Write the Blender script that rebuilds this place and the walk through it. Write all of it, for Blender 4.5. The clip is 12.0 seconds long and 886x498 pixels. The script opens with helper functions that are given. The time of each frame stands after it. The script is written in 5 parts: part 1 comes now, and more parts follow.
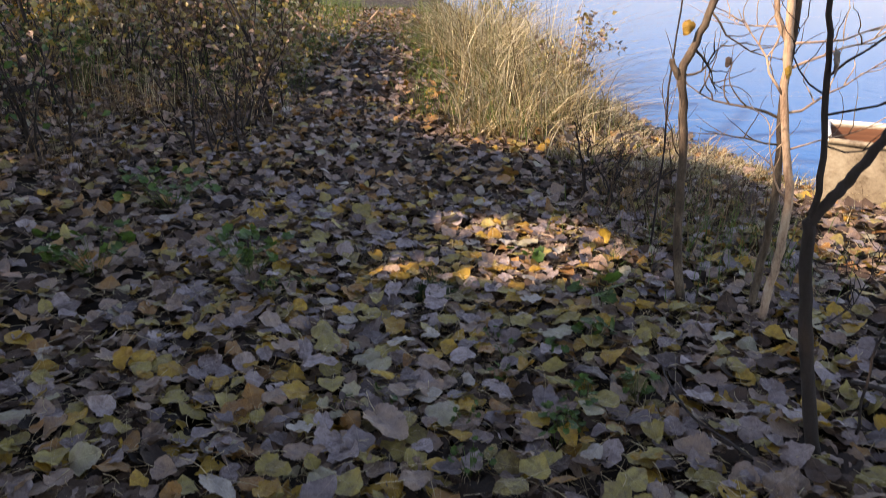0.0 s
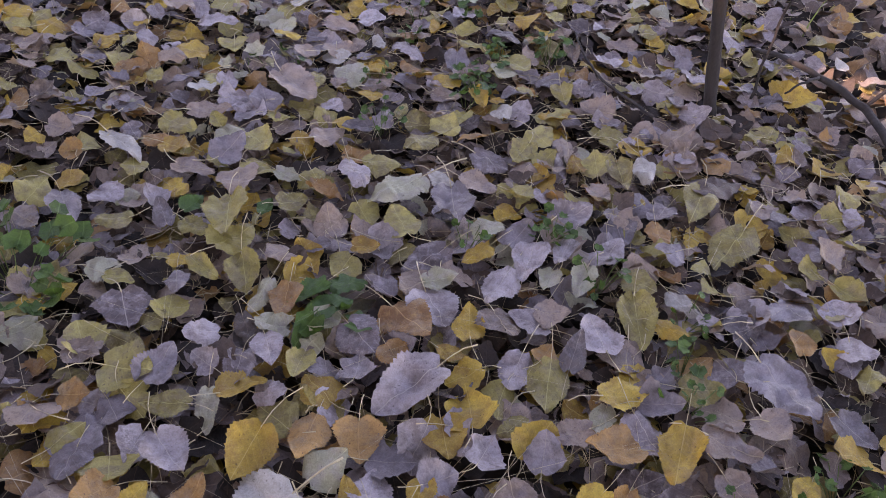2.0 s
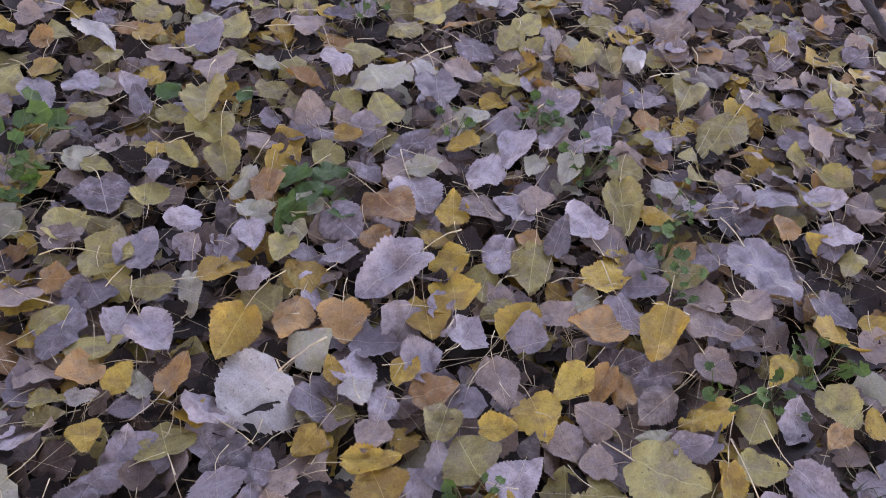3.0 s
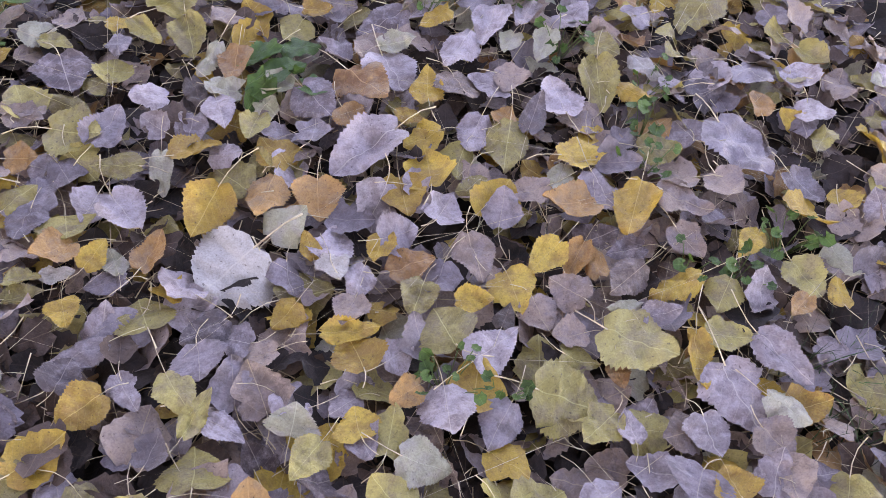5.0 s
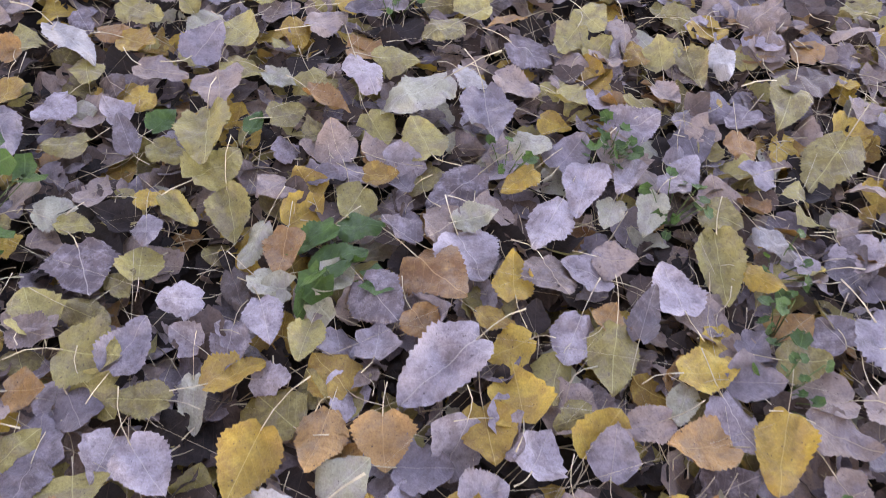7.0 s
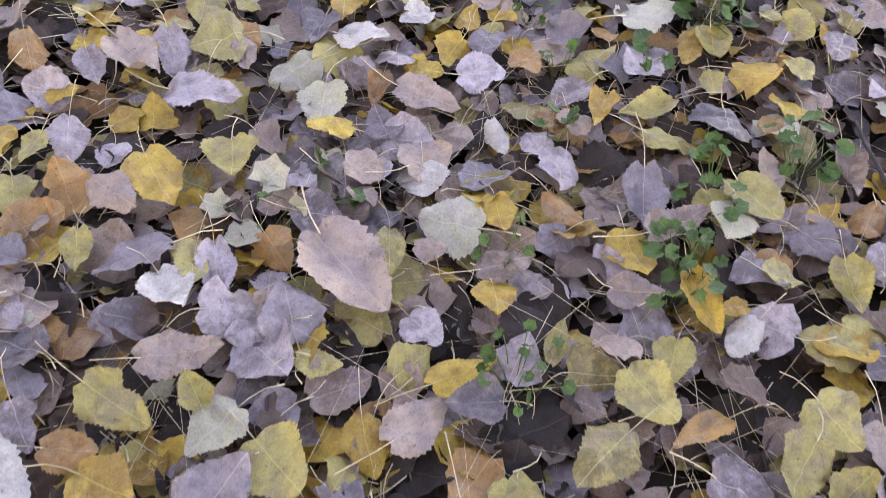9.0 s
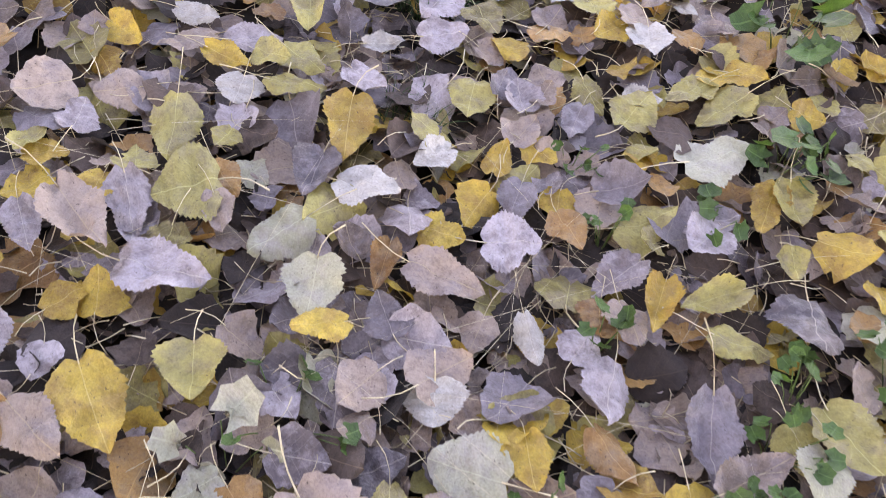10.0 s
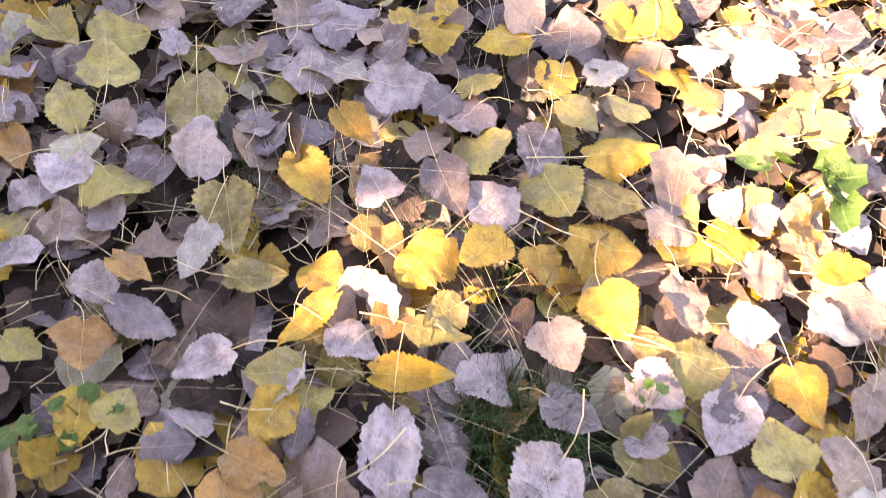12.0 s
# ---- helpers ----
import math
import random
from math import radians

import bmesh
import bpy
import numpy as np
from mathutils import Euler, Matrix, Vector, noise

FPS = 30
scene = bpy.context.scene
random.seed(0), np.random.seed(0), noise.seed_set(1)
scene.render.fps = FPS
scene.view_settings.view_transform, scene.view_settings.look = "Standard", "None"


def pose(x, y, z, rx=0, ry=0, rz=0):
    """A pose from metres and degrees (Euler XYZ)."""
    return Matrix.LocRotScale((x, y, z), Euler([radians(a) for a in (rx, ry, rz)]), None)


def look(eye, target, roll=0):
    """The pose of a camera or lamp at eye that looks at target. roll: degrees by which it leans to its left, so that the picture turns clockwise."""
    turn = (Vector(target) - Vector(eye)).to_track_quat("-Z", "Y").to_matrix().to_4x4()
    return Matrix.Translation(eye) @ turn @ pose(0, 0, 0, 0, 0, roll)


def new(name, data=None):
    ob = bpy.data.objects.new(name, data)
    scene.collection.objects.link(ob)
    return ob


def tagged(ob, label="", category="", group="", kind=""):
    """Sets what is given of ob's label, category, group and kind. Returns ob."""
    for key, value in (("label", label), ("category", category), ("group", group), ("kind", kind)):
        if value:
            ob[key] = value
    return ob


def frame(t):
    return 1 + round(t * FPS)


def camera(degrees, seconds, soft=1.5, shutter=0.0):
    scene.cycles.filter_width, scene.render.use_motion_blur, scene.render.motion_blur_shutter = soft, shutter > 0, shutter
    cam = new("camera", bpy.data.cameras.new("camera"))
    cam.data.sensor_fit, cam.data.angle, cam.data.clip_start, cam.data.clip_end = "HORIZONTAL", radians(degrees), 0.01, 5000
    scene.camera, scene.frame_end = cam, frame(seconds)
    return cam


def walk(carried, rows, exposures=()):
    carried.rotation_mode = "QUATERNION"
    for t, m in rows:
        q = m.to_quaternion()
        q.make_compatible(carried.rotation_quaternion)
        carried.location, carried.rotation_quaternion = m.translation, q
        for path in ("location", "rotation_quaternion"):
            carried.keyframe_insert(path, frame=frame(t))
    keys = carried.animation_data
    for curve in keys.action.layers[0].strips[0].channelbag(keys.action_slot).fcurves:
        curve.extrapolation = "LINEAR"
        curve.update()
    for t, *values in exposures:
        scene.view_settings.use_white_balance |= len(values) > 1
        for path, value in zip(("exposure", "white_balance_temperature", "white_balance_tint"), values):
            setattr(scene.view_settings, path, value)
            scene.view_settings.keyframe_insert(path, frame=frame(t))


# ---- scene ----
cam = camera(59.3, 12.0, 0.55, 0.16)
PATH = [
    (0, (0.563, -0.048, 1.355), (0.239, 1.8, 0.662), 1.4),
    (0.5, (0.574, -0.052, 1.307), (0.339, 1.658, 0.297), 2.4),
    (1, (0.545, -0.061, 1.286), (0.437, 1.527, 0.076), 4.9),
    (1.5, (0.548, -0.057, 1.256), (0.506, 1.482, -0.021), 6.2),
    (2, (0.559, -0.065, 1.243), (0.552, 1.423, -0.093), 6.9),
    (2.5, (0.57, -0.083, 1.214), (0.586, 1.345, -0.187), 7.3),
    (3, (0.585, -0.098, 1.188), (0.623, 1.241, -0.297), 7.9),
    (3.5, (0.579, -0.108, 1.167), (0.66, 1.132, -0.4), 9.6),
    (3.7, (0.581, -0.118, 1.153), (0.673, 1.097, -0.433), 10.0),
    (5.3, (0.587, -0.127, 1.164), (0.731, 1.001, -0.482), 11.5),
    (5.5, (0.577, -0.115, 1.16), (0.728, 1.009, -0.487), 11.6),
    (6, (0.543, -0.055, 1.132), (0.692, 1.101, -0.493), 10.7),
    (6.5, (0.501, 0.109, 1.122), (0.607, 1.286, -0.492), 9.4),
    (6.7, (0.501, 0.185, 1.116), (0.557, 1.373, -0.492), 7.7),
    (8.3, (0.291, 0.898, 1.042), (0.257, 2.12, -0.541), 7.0),
    (8.5, (0.267, 1.009, 1.025), (0.233, 2.229, -0.559), 7.2),
    (9, (0.192, 1.292, 1.005), (0.187, 2.483, -0.601), 9.2),
    (9.5, (0.158, 1.535, 0.998), (0.147, 2.707, -0.622), 10.5),
    (10, (0.092, 1.748, 0.98), (0.11, 2.89, -0.662), 13.0),
    (10.5, (0.0, 1.974, 0.976), (0.032, 3.062, -0.702), 10.3),
    (11, (-0.055, 2.215, 0.966), (-0.009, 3.299, -0.714), 11.0),
    (11.5, (-0.106, 2.471, 0.942), (-0.081, 3.566, -0.732), 10.7),
    (12, (-0.174, 2.758, 0.948), (-0.155, 3.771, -0.776), 9.4),
]
walk(cam, [(t, look(e, g, r)) for t, e, g, r in PATH],
     [(0.0, 1.65, 8800, 27), (0.6, 1.75, 9600, 36), (1.0, 2.1, 9700, 38), (1.5, 2.65, 9300, 40), (2.5, 3.05, 9000, 44), (3.7, 3.5, 9000, 43),
      (5.3, 3.68, 8900, 43), (6.7, 3.7, 9000, 42), (8.3, 3.75, 9500, 38), (10.5, 3.9, 10200, 37), (12.0, 3.8, 10600, 39)])

# ---- light ----
SUN_AZ = math.atan2(-0.60, -0.80)    # towards the sun, from +x to +y
SUN_EL = radians(31)
TO_SUN = Vector((math.cos(SUN_AZ) * math.cos(SUN_EL), math.sin(SUN_AZ) * math.cos(SUN_EL), math.sin(SUN_EL)))
world = bpy.data.worlds.new("world")
scene.world = world
world.use_nodes = True
wn, wl = world.node_tree.nodes, world.node_tree.links
sky = wn.new("ShaderNodeTexSky")
sky.sky_type, sky.sun_disc = "NISHITA", False
sky.sun_elevation, sky.sun_rotation = SUN_EL, math.pi / 2 - SUN_AZ
sky.air_density, sky.dust_density, sky.ozone_density = 1.0, 0.2, 2.0
wl.new(sky.outputs[0], wn["Background"].inputs[0])
wn["Background"].inputs[1].default_value = 0.10
sun_data = bpy.data.lights.new("sun", "SUN")
sun_data.energy, sun_data.angle, sun_data.color = 2.9, radians(0.55), (1.0, 0.92, 0.78)
sun = new("sun", sun_data)
sun.matrix_world = look(TO_SUN * 40, (0, 0, 0))


# ---- materials ----
def material(name, rough=0.8):
    m = bpy.data.materials.new(name)
    m.use_nodes = True
    n = m.node_tree.nodes
    b = n["Principled BSDF"]
    b.inputs["Roughness"].default_value = rough
    return m, n, m.node_tree.links, b


def node(n, kind, **values):
    k = n.new(kind)
    for key, v in values.items():
        if key == "operation":
            k.operation = v
        elif key == "blend_type":
            k.blend_type = v
        else:
            k.inputs[key].default_value = v
    return k


def maths(n, l, op, a, b=None):
    k = n.new("ShaderNodeMath")
    k.operation = op
    for slot, v in ((0, a), (1, b)):
        if v is None:
            continue
        if isinstance(v, (int, float)):
            k.inputs[slot].default_value = v
        else:
            l.new(v, k.inputs[slot])
    return k.outputs[0]


def mix(n, l, fac, a, b, blend="MIX"):
    k = n.new("ShaderNodeMixRGB")
    k.blend_type = blend
    for slot, v in ((0, fac), (1, a), (2, b)):
        if isinstance(v, (int, float)):
            k.inputs[slot].default_value = v
        elif isinstance(v, tuple):
            k.inputs[slot].default_value = (*v, 1)
        else:
            l.new(v, k.inputs[slot])
    return k.outputs[0]


def ramp(n, l, fac, stops):
    k = n.new("ShaderNodeValToRGB")
    el = k.color_ramp.elements
    while len(el) < len(stops):
        el.new(0.5)
    for e, (p, c) in zip(el, stops):
        e.position, e.color = p, (*c, 1)
    l.new(fac, k.inputs[0])
    return k.outputs[0]


def noise_at(n, l, vec, scale, detail=4.0, rough=0.6):
    k = node(n, "ShaderNodeTexNoise", Scale=scale, Detail=detail, Roughness=rough)
    if vec is not None:
        l.new(vec, k.inputs["Vector"])
    return k.outputs["Fac"]


def leaf_material(name, dark, mid, light, other, vein, single, through_light=0.25, spots=0.5, rough=0.42):
    """A fallen leaf: tone by leaf, a second tone in patches, blotches, faint veins, specks of rot."""
    m, n, l, b = material(name, rough)
    geo = n.new("ShaderNodeNewGeometry")
    if single:
        rnd = n.new("ShaderNodeObjectInfo").outputs["Random"]
    else:
        rnd = geo.outputs["Random Per Island"]
    uv = n.new("ShaderNodeUVMap").outputs[0]
    sep = n.new("ShaderNodeSeparateXYZ")
    l.new(uv, sep.inputs[0])
    u, v = sep.outputs[0], sep.outputs[1]
    own = n.new("ShaderNodeCombineXYZ")
    l.new(maths(n, l, "ADD", u, maths(n, l, "MULTIPLY", rnd, 371.0)), own.inputs[0])
    l.new(maths(n, l, "ADD", v, maths(n, l, "MULTIPLY", rnd, 913.0)), own.inputs[1])
    at = own.outputs[0]
    pos = geo.outputs["Position"]
    tone = ramp(n, l, maths(n, l, "FRACT", maths(n, l, "MULTIPLY", rnd, 7.0)), [(0.0, dark), (0.35, mid), (1.0, light)])
    zone = noise_at(n, l, at, 2.2, 4.0)
    tone = mix(n, l, maths(n, l, "MULTIPLY", ramp(n, l, zone, [(0.47, (0, 0, 0)), (0.60, (1, 1, 1))]), 0.7), tone, other)
    blotch = noise_at(n, l, at, 6.0, 6.0, 0.7)
    tone = mix(n, l, maths(n, l, "MULTIPLY", ramp(n, l, blotch, [(0.48, (0, 0, 0)), (0.66, (1, 1, 1))]), 0.5), tone, dark)
    bloom = noise_at(n, l, pos, 48.0, 6.0, 0.7)
    tone = mix(n, l, maths(n, l, "MULTIPLY", ramp(n, l, bloom, [(0.48, (0, 0, 0)), (0.68, (1, 1, 1))]), 0.6), tone, light)
    grain = noise_at(n, l, pos, 300.0, 3.0)
    tone = mix(n, l, 0.32, tone, ramp(n, l, grain, [(0.36, (0.4, 0.38, 0.37)), (0.6, (1, 1, 1))]), "MULTIPLY")
    # veins: a thin midrib and faint slanting side veins
    au = maths(n, l, "ABSOLUTE", u)
    rib = maths(n, l, "LESS_THAN", au, 0.008)
    side = maths(n, l, "FRACT", maths(n, l, "MULTIPLY", maths(n, l, "SUBTRACT", v, maths(n, l, "MULTIPLY", au, 0.85)), 6.0))
    side = maths(n, l, "LESS_THAN", side, 0.05)
    veins = maths(n, l, "MAXIMUM", maths(n, l, "MULTIPLY", rib, 0.6), maths(n, l, "MULTIPLY", side, 0.22))
    tone = mix(n, l, veins, tone, vein)
    # specks of rot
    speck = noise_at(n, l, at, 17.0, 2.0)
    rot = maths(n, l, "MULTIPLY", ramp(n, l, speck, [(0.66, (0, 0, 0)), (0.70, (1, 1, 1))]), spots)
    tone = mix(n, l, rot, tone, (0.045, 0.026, 0.018))
    l.new(tone, b.inputs["Base Color"])
    bump = node(n, "ShaderNodeBump", Strength=0.8, Distance=0.005)
    l.new(maths(n, l, "ADD", maths(n, l, "MULTIPLY", veins, 0.6), maths(n, l, "ADD", blotch, maths(n, l, "MULTIPLY", grain, 0.3))), bump.inputs["Height"])
    l.new(bump.outputs[0], b.inputs["Normal"])
    tr = n.new("ShaderNodeBsdfTranslucent")
    l.new(mix(n, l, 1.0, tone, (1.0, 0.85, 0.45), "MULTIPLY"), tr.inputs[0])
    mx = n.new("ShaderNodeMixShader")
    mx.inputs[0].default_value = through_light
    l.new(b.outputs[0], mx.inputs[1])
    l.new(tr.outputs[0], mx.inputs[2])
    l.new(mx.outputs[0], n["Material Output"].inputs[0])
    return m


LEAF_TONES = {
    # dark, mid, light, second tone, vein, translucent share, specks
    "grey": ((0.11, 0.080, 0.080), (0.28, 0.225, 0.225), (0.50, 0.43, 0.44), (0.20, 0.148, 0.142), (0.52, 0.45, 0.38), 0.08, 0.6),
    "slate": ((0.07, 0.054, 0.056), (0.165, 0.132, 0.138), (0.30, 0.255, 0.27), (0.12, 0.088, 0.085), (0.36, 0.30, 0.26), 0.06, 0.4),
    "white": ((0.30, 0.27, 0.24), (0.46, 0.42, 0.37), (0.58, 0.54, 0.48), (0.38, 0.33, 0.28), (0.56, 0.51, 0.42), 0.10, 0.6),
    "tan": ((0.12, 0.078, 0.058), (0.28, 0.195, 0.15), (0.44, 0.32, 0.25), (0.26, 0.205, 0.20), (0.48, 0.36, 0.22), 0.12, 0.7),
    "olive": ((0.16, 0.118, 0.04), (0.34, 0.275, 0.075), (0.50, 0.42, 0.14), (0.28, 0.22, 0.13), (0.56, 0.50, 0.20), 0.18, 0.6),
    "yellow": ((0.28, 0.15, 0.028), (0.50, 0.305, 0.04), (0.68, 0.46, 0.08), (0.36, 0.20, 0.055), (0.66, 0.48, 0.16), 0.20, 0.7),
    "orange": ((0.21, 0.09, 0.028), (0.40, 0.20, 0.058), (0.53, 0.29, 0.10), (0.33, 0.22, 0.13), (0.58, 0.34, 0.14), 0.16, 0.8),
    # brown is deepened and the next tone near-black: shade between leaves as colour
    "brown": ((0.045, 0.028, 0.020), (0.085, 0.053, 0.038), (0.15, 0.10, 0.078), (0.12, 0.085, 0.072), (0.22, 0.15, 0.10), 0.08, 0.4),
    "shaded": ((0.010, 0.007, 0.006), (0.025, 0.016, 0.012), (0.055, 0.037, 0.030), (0.035, 0.024, 0.020), (0.09, 0.06, 0.045), 0.05, 0.3),
    "pale_green": ((0.30, 0.28, 0.18), (0.43, 0.41, 0.27), (0.54, 0.52, 0.38), (0.42, 0.37, 0.33), (0.55, 0.55, 0.38), 0.2, 0.5),
    "green": ((0.025, 0.07, 0.012), (0.045, 0.12, 0.02), (0.08, 0.19, 0.035), (0.06, 0.13, 0.03), (0.12, 0.24, 0.07), 0.25, 0.1),
}
TONES = list(LEAF_TONES)
STUFF_LEAF, PIECE_LEAF = {}, {}
for tone_name, (dk, md, lt, ot, vn, thr, sp) in LEAF_TONES.items():
    STUFF_LEAF[tone_name] = leaf_material("litter_" + tone_name, dk, md, lt, ot, vn, False, thr, sp, 0.85 if tone_name in ("shaded", "brown") else 0.42)
    PIECE_LEAF[tone_name] = leaf_material("leaf_" + tone_name, dk, md, lt, ot, vn, True, thr, sp)


def plain_material(name, stops, scale, rough=0.85, bump=0.4, stretch=(1, 1, 1), single=False, through_light=0.0):
    m, n, l, b = material(name, rough)
    geo = n.new("ShaderNodeNewGeometry")
    mp = n.new("ShaderNodeMapping")
    mp.inputs["Scale"].default_value = stretch
    l.new(geo.outputs["Position"], mp.inputs[0])
    big = noise_at(n, l, mp.outputs[0], scale, 6.0)
    fine = noise_at(n, l, mp.outputs[0], scale * 9, 4.0)
    f = maths(n, l, "ADD", maths(n, l, "MULTIPLY", big, 0.7), maths(n, l, "MULTIPLY", fine, 0.3))
    if single:
        f = maths(n, l, "ADD", maths(n, l, "MULTIPLY", f, 0.5), maths(n, l, "MULTIPLY", geo.outputs["Random Per Island"], 0.5))
    tone = ramp(n, l, f, stops)
    l.new(tone, b.inputs["Base Color"])
    bp = node(n, "ShaderNodeBump", Strength=bump, Distance=0.01)
    l.new(f, bp.inputs["Height"])
    l.new(bp.outputs[0], b.inputs["Normal"])
    if through_light:
        tr = n.new("ShaderNodeBsdfTranslucent")
        l.new(tone, tr.inputs[0])
        mx = n.new("ShaderNodeMixShader")
        mx.inputs[0].default_value = through_light
        l.new(b.outputs[0], mx.inputs[1])
        l.new(tr.outputs[0], mx.inputs[2])
        l.new(mx.outputs[0], n["Material Output"].inputs[0])
    return m


SOIL = plain_material("soil", [(0.25, (0.010, 0.007, 0.005)), (0.6, (0.032, 0.022, 0.016)), (0.8, (0.08, 0.058, 0.04))], 9, 0.95, 0.8)
BARK_GREY = plain_material("bark_grey", [(0.36, (0.03, 0.022, 0.018)), (0.5, (0.09, 0.066, 0.05)), (0.66, (0.20, 0.16, 0.12))], 22, 0.9, 0.7, (1, 1, 0.35))
BARK_DARK = plain_material("bark_dark", [(0.3, (0.012, 0.009, 0.010)), (0.6, (0.034, 0.027, 0.027)), (0.8, (0.08, 0.064, 0.058))], 22, 0.9, 0.7, (1, 1, 0.35))
BARK_TAN = plain_material("bark_tan", [(0.36, (0.15, 0.095, 0.07)), (0.5, (0.42, 0.30, 0.22)), (0.66, (0.60, 0.49, 0.38))], 18, 0.8, 0.5, (1, 1, 0.35))
STRAW = plain_material("straw", [(0.3, (0.09, 0.06, 0.028)), (0.47, (0.30, 0.235, 0.11)), (0.70, (0.72, 0.64, 0.43))], 4, 0.5, 0.1, single=True, through_light=0.35)
BLADE = plain_material("green_blade", [(0.3, (0.05, 0.10, 0.02)), (0.6, (0.12, 0.19, 0.045)), (0.8, (0.24, 0.28, 0.09))], 4, 0.5, 0.1, single=True, through_light=0.3)
BROWN_WEED = plain_material("brown_weed", [(0.3, (0.05, 0.03, 0.018)), (0.5, (0.15, 0.095, 0.055)), (0.68, (0.30, 0.21, 0.12))], 6, 0.7, 0.2, single=True, through_light=0.2)
MOSS = plain_material("dark_grass", [(0.3, (0.012, 0.035, 0.010)), (0.55, (0.03, 0.08, 0.02)), (0.75, (0.07, 0.14, 0.04))], 8, 0.6, 0.2, single=True, through_light=0.2)
STALK = plain_material("leaf_stalk", [(0.3, (0.48, 0.37, 0.20)), (0.7, (0.72, 0.62, 0.42))], 30, 0.6, 0.1)
BOAT_HULL = plain_material("weathered_hull_paint", [(0.38, (0.13, 0.10, 0.07)), (0.5, (0.27, 0.23, 0.17)), (0.64, (0.38, 0.34, 0.26))], 5, 0.6, 0.3)
BOAT_WHITE = plain_material("white_gunwale_paint", [(0.3, (0.60, 0.58, 0.54)), (0.6, (0.78, 0.77, 0.73))], 8, 0.5, 0.2)
BOAT_WOOD = plain_material("brown_boards", [(0.3, (0.09, 0.035, 0.018)), (0.6, (0.19, 0.08, 0.04)), (0.8, (0.28, 0.14, 0.08))], 6, 0.6, 0.4, (0.3, 1, 4))


def water_material():
    """Blue body, partly painted for the reflected sky, under a rippled, mirroring skin."""
    m, n, l, b = material("lake_water", 0.5)
    pos = n.new("ShaderNodeNewGeometry").outputs["Position"]
    f = maths(n, l, "ADD", noise_at(n, l, pos, 3.0, 3.0), maths(n, l, "MULTIPLY", noise_at(n, l, pos, 14.0, 2.0), 0.3))
    bp = node(n, "ShaderNodeBump", Strength=0.6, Distance=0.06)
    l.new(f, bp.inputs["Height"])
    body = n.new("ShaderNodeBsdfDiffuse")
    # water's own tone, made bluer in place of mirrored deep sky
    body.inputs[0].default_value = (0.03, 0.17, 0.46, 1)
    skin = n.new("ShaderNodeBsdfGlossy")
    skin.inputs["Roughness"].default_value = 0.08
    l.new(bp.outputs[0], skin.inputs["Normal"])
    fr = n.new("ShaderNodeFresnel")
    fr.inputs[0].default_value = 1.33
    mx = n.new("ShaderNodeMixShader")
    l.new(maths(n, l, "MULTIPLY", fr.outputs[0], 0.42), mx.inputs[0])
    l.new(body.outputs[0], mx.inputs[1])
    l.new(skin.outputs[0], mx.inputs[2])
    l.new(mx.outputs[0], n["Material Output"].inputs[0])
    return m


WATER = water_material()


# ---- helpers for meshes ----
def mesh_object(name, verts, faces, mats, uvs=None, index=None, smooth=True, parent=None):
    me = bpy.data.meshes.new(name)
    me.from_pydata(verts, [], faces)
    for m in mats:
        me.materials.append(m)
    if index is not None:
        me.polygons.foreach_set("material_index", index)
    if uvs is not None:
        layer = me.uv_layers.new(name="UVMap")
        loops = np.empty(len(me.loops), dtype=np.int32)
        me.loops.foreach_get("vertex_index", loops)
        layer.data.foreach_set("uv", np.asarray(uvs, dtype=np.float32)[loops].ravel())
    me.polygons.foreach_set("use_smooth", [smooth] * len(me.polygons))
    me.update()
    ob = new(name, me)
    if parent is not None:
        ob.parent = parent
    return ob


def part(name, bm, mat, parent, label=""):
    me = bpy.data.meshes.new(name)
    bm.to_mesh(me)
    bm.free()
    me.materials.append(mat)
    ob = new(name, me)
    ob.parent = parent
    if label:
        ob["label"] = label
    return ob


def smooth01(a, b, x):
    t = min(1.0, max(0.0, (x - a) / (b - a)))
    return t * t * (3 - 2 * t)


def shore_distance(x, y):
    """Metres past the waterline, positive in the lake."""
    edge = 2.6 - 0.45 * (min(y, 12.0) - 7) - 0.25 * max(0.0, y - 12.0)
    return min((x - edge) / 1.1, y - 6.6 + 0.10 * (x - 3))


def path_offset(x, y):
    """Metres to the right of the path's middle."""
    return x - (0.5 - 0.25 * min(y, 60.0))


def ground_height(x, y):
    d = shore_distance(x, y)
    u = path_offset(x, y)
    z = -0.05 - 0.42 * smooth01(-2.0, 0.25, d) - 0.9 * smooth01(0.1, 3.0, d)
    if u < -1.7:
        z += 0.14 * min(-1.7 - u, 12.0)
    z += 0.02 * (noise.noise(Vector((x * 0.9, y * 0.9, 3.1)))) * smooth01(0.2, 1.5, abs(u) + max(0.0, y - 4))
    return z


def tube(points, radii, sides=7):
    """Vertices and faces of a limb that tapers along its points."""
    verts, faces = [], []
    pts = [Vector(p) for p in points]
    for i, p in enumerate(pts):
        way = (pts[min(i + 1, len(pts) - 1)] - pts[max(i - 1, 0)]).normalized()
        a = way.orthogonal().normalized()
        if i:
            a = (last - way * last.dot(way)).normalized()
        last = a
        c = way.cross(a)
        for k in range(sides):
            w = 2 * math.pi * k / sides
            verts.append(p + (a * math.cos(w) + c * math.sin(w)) * radii[i])
    for i in range(len(pts) - 1):
        for k in range(sides):
            j = (k + 1) % sides
            faces.append((i * sides + k, i * sides + j, (i + 1) * sides + j, (i + 1) * sides + k))
    faces.append(tuple(range(sides))[::-1])
    faces.append(tuple((len(pts) - 1) * sides + k for k in range(sides)))
    return verts, faces


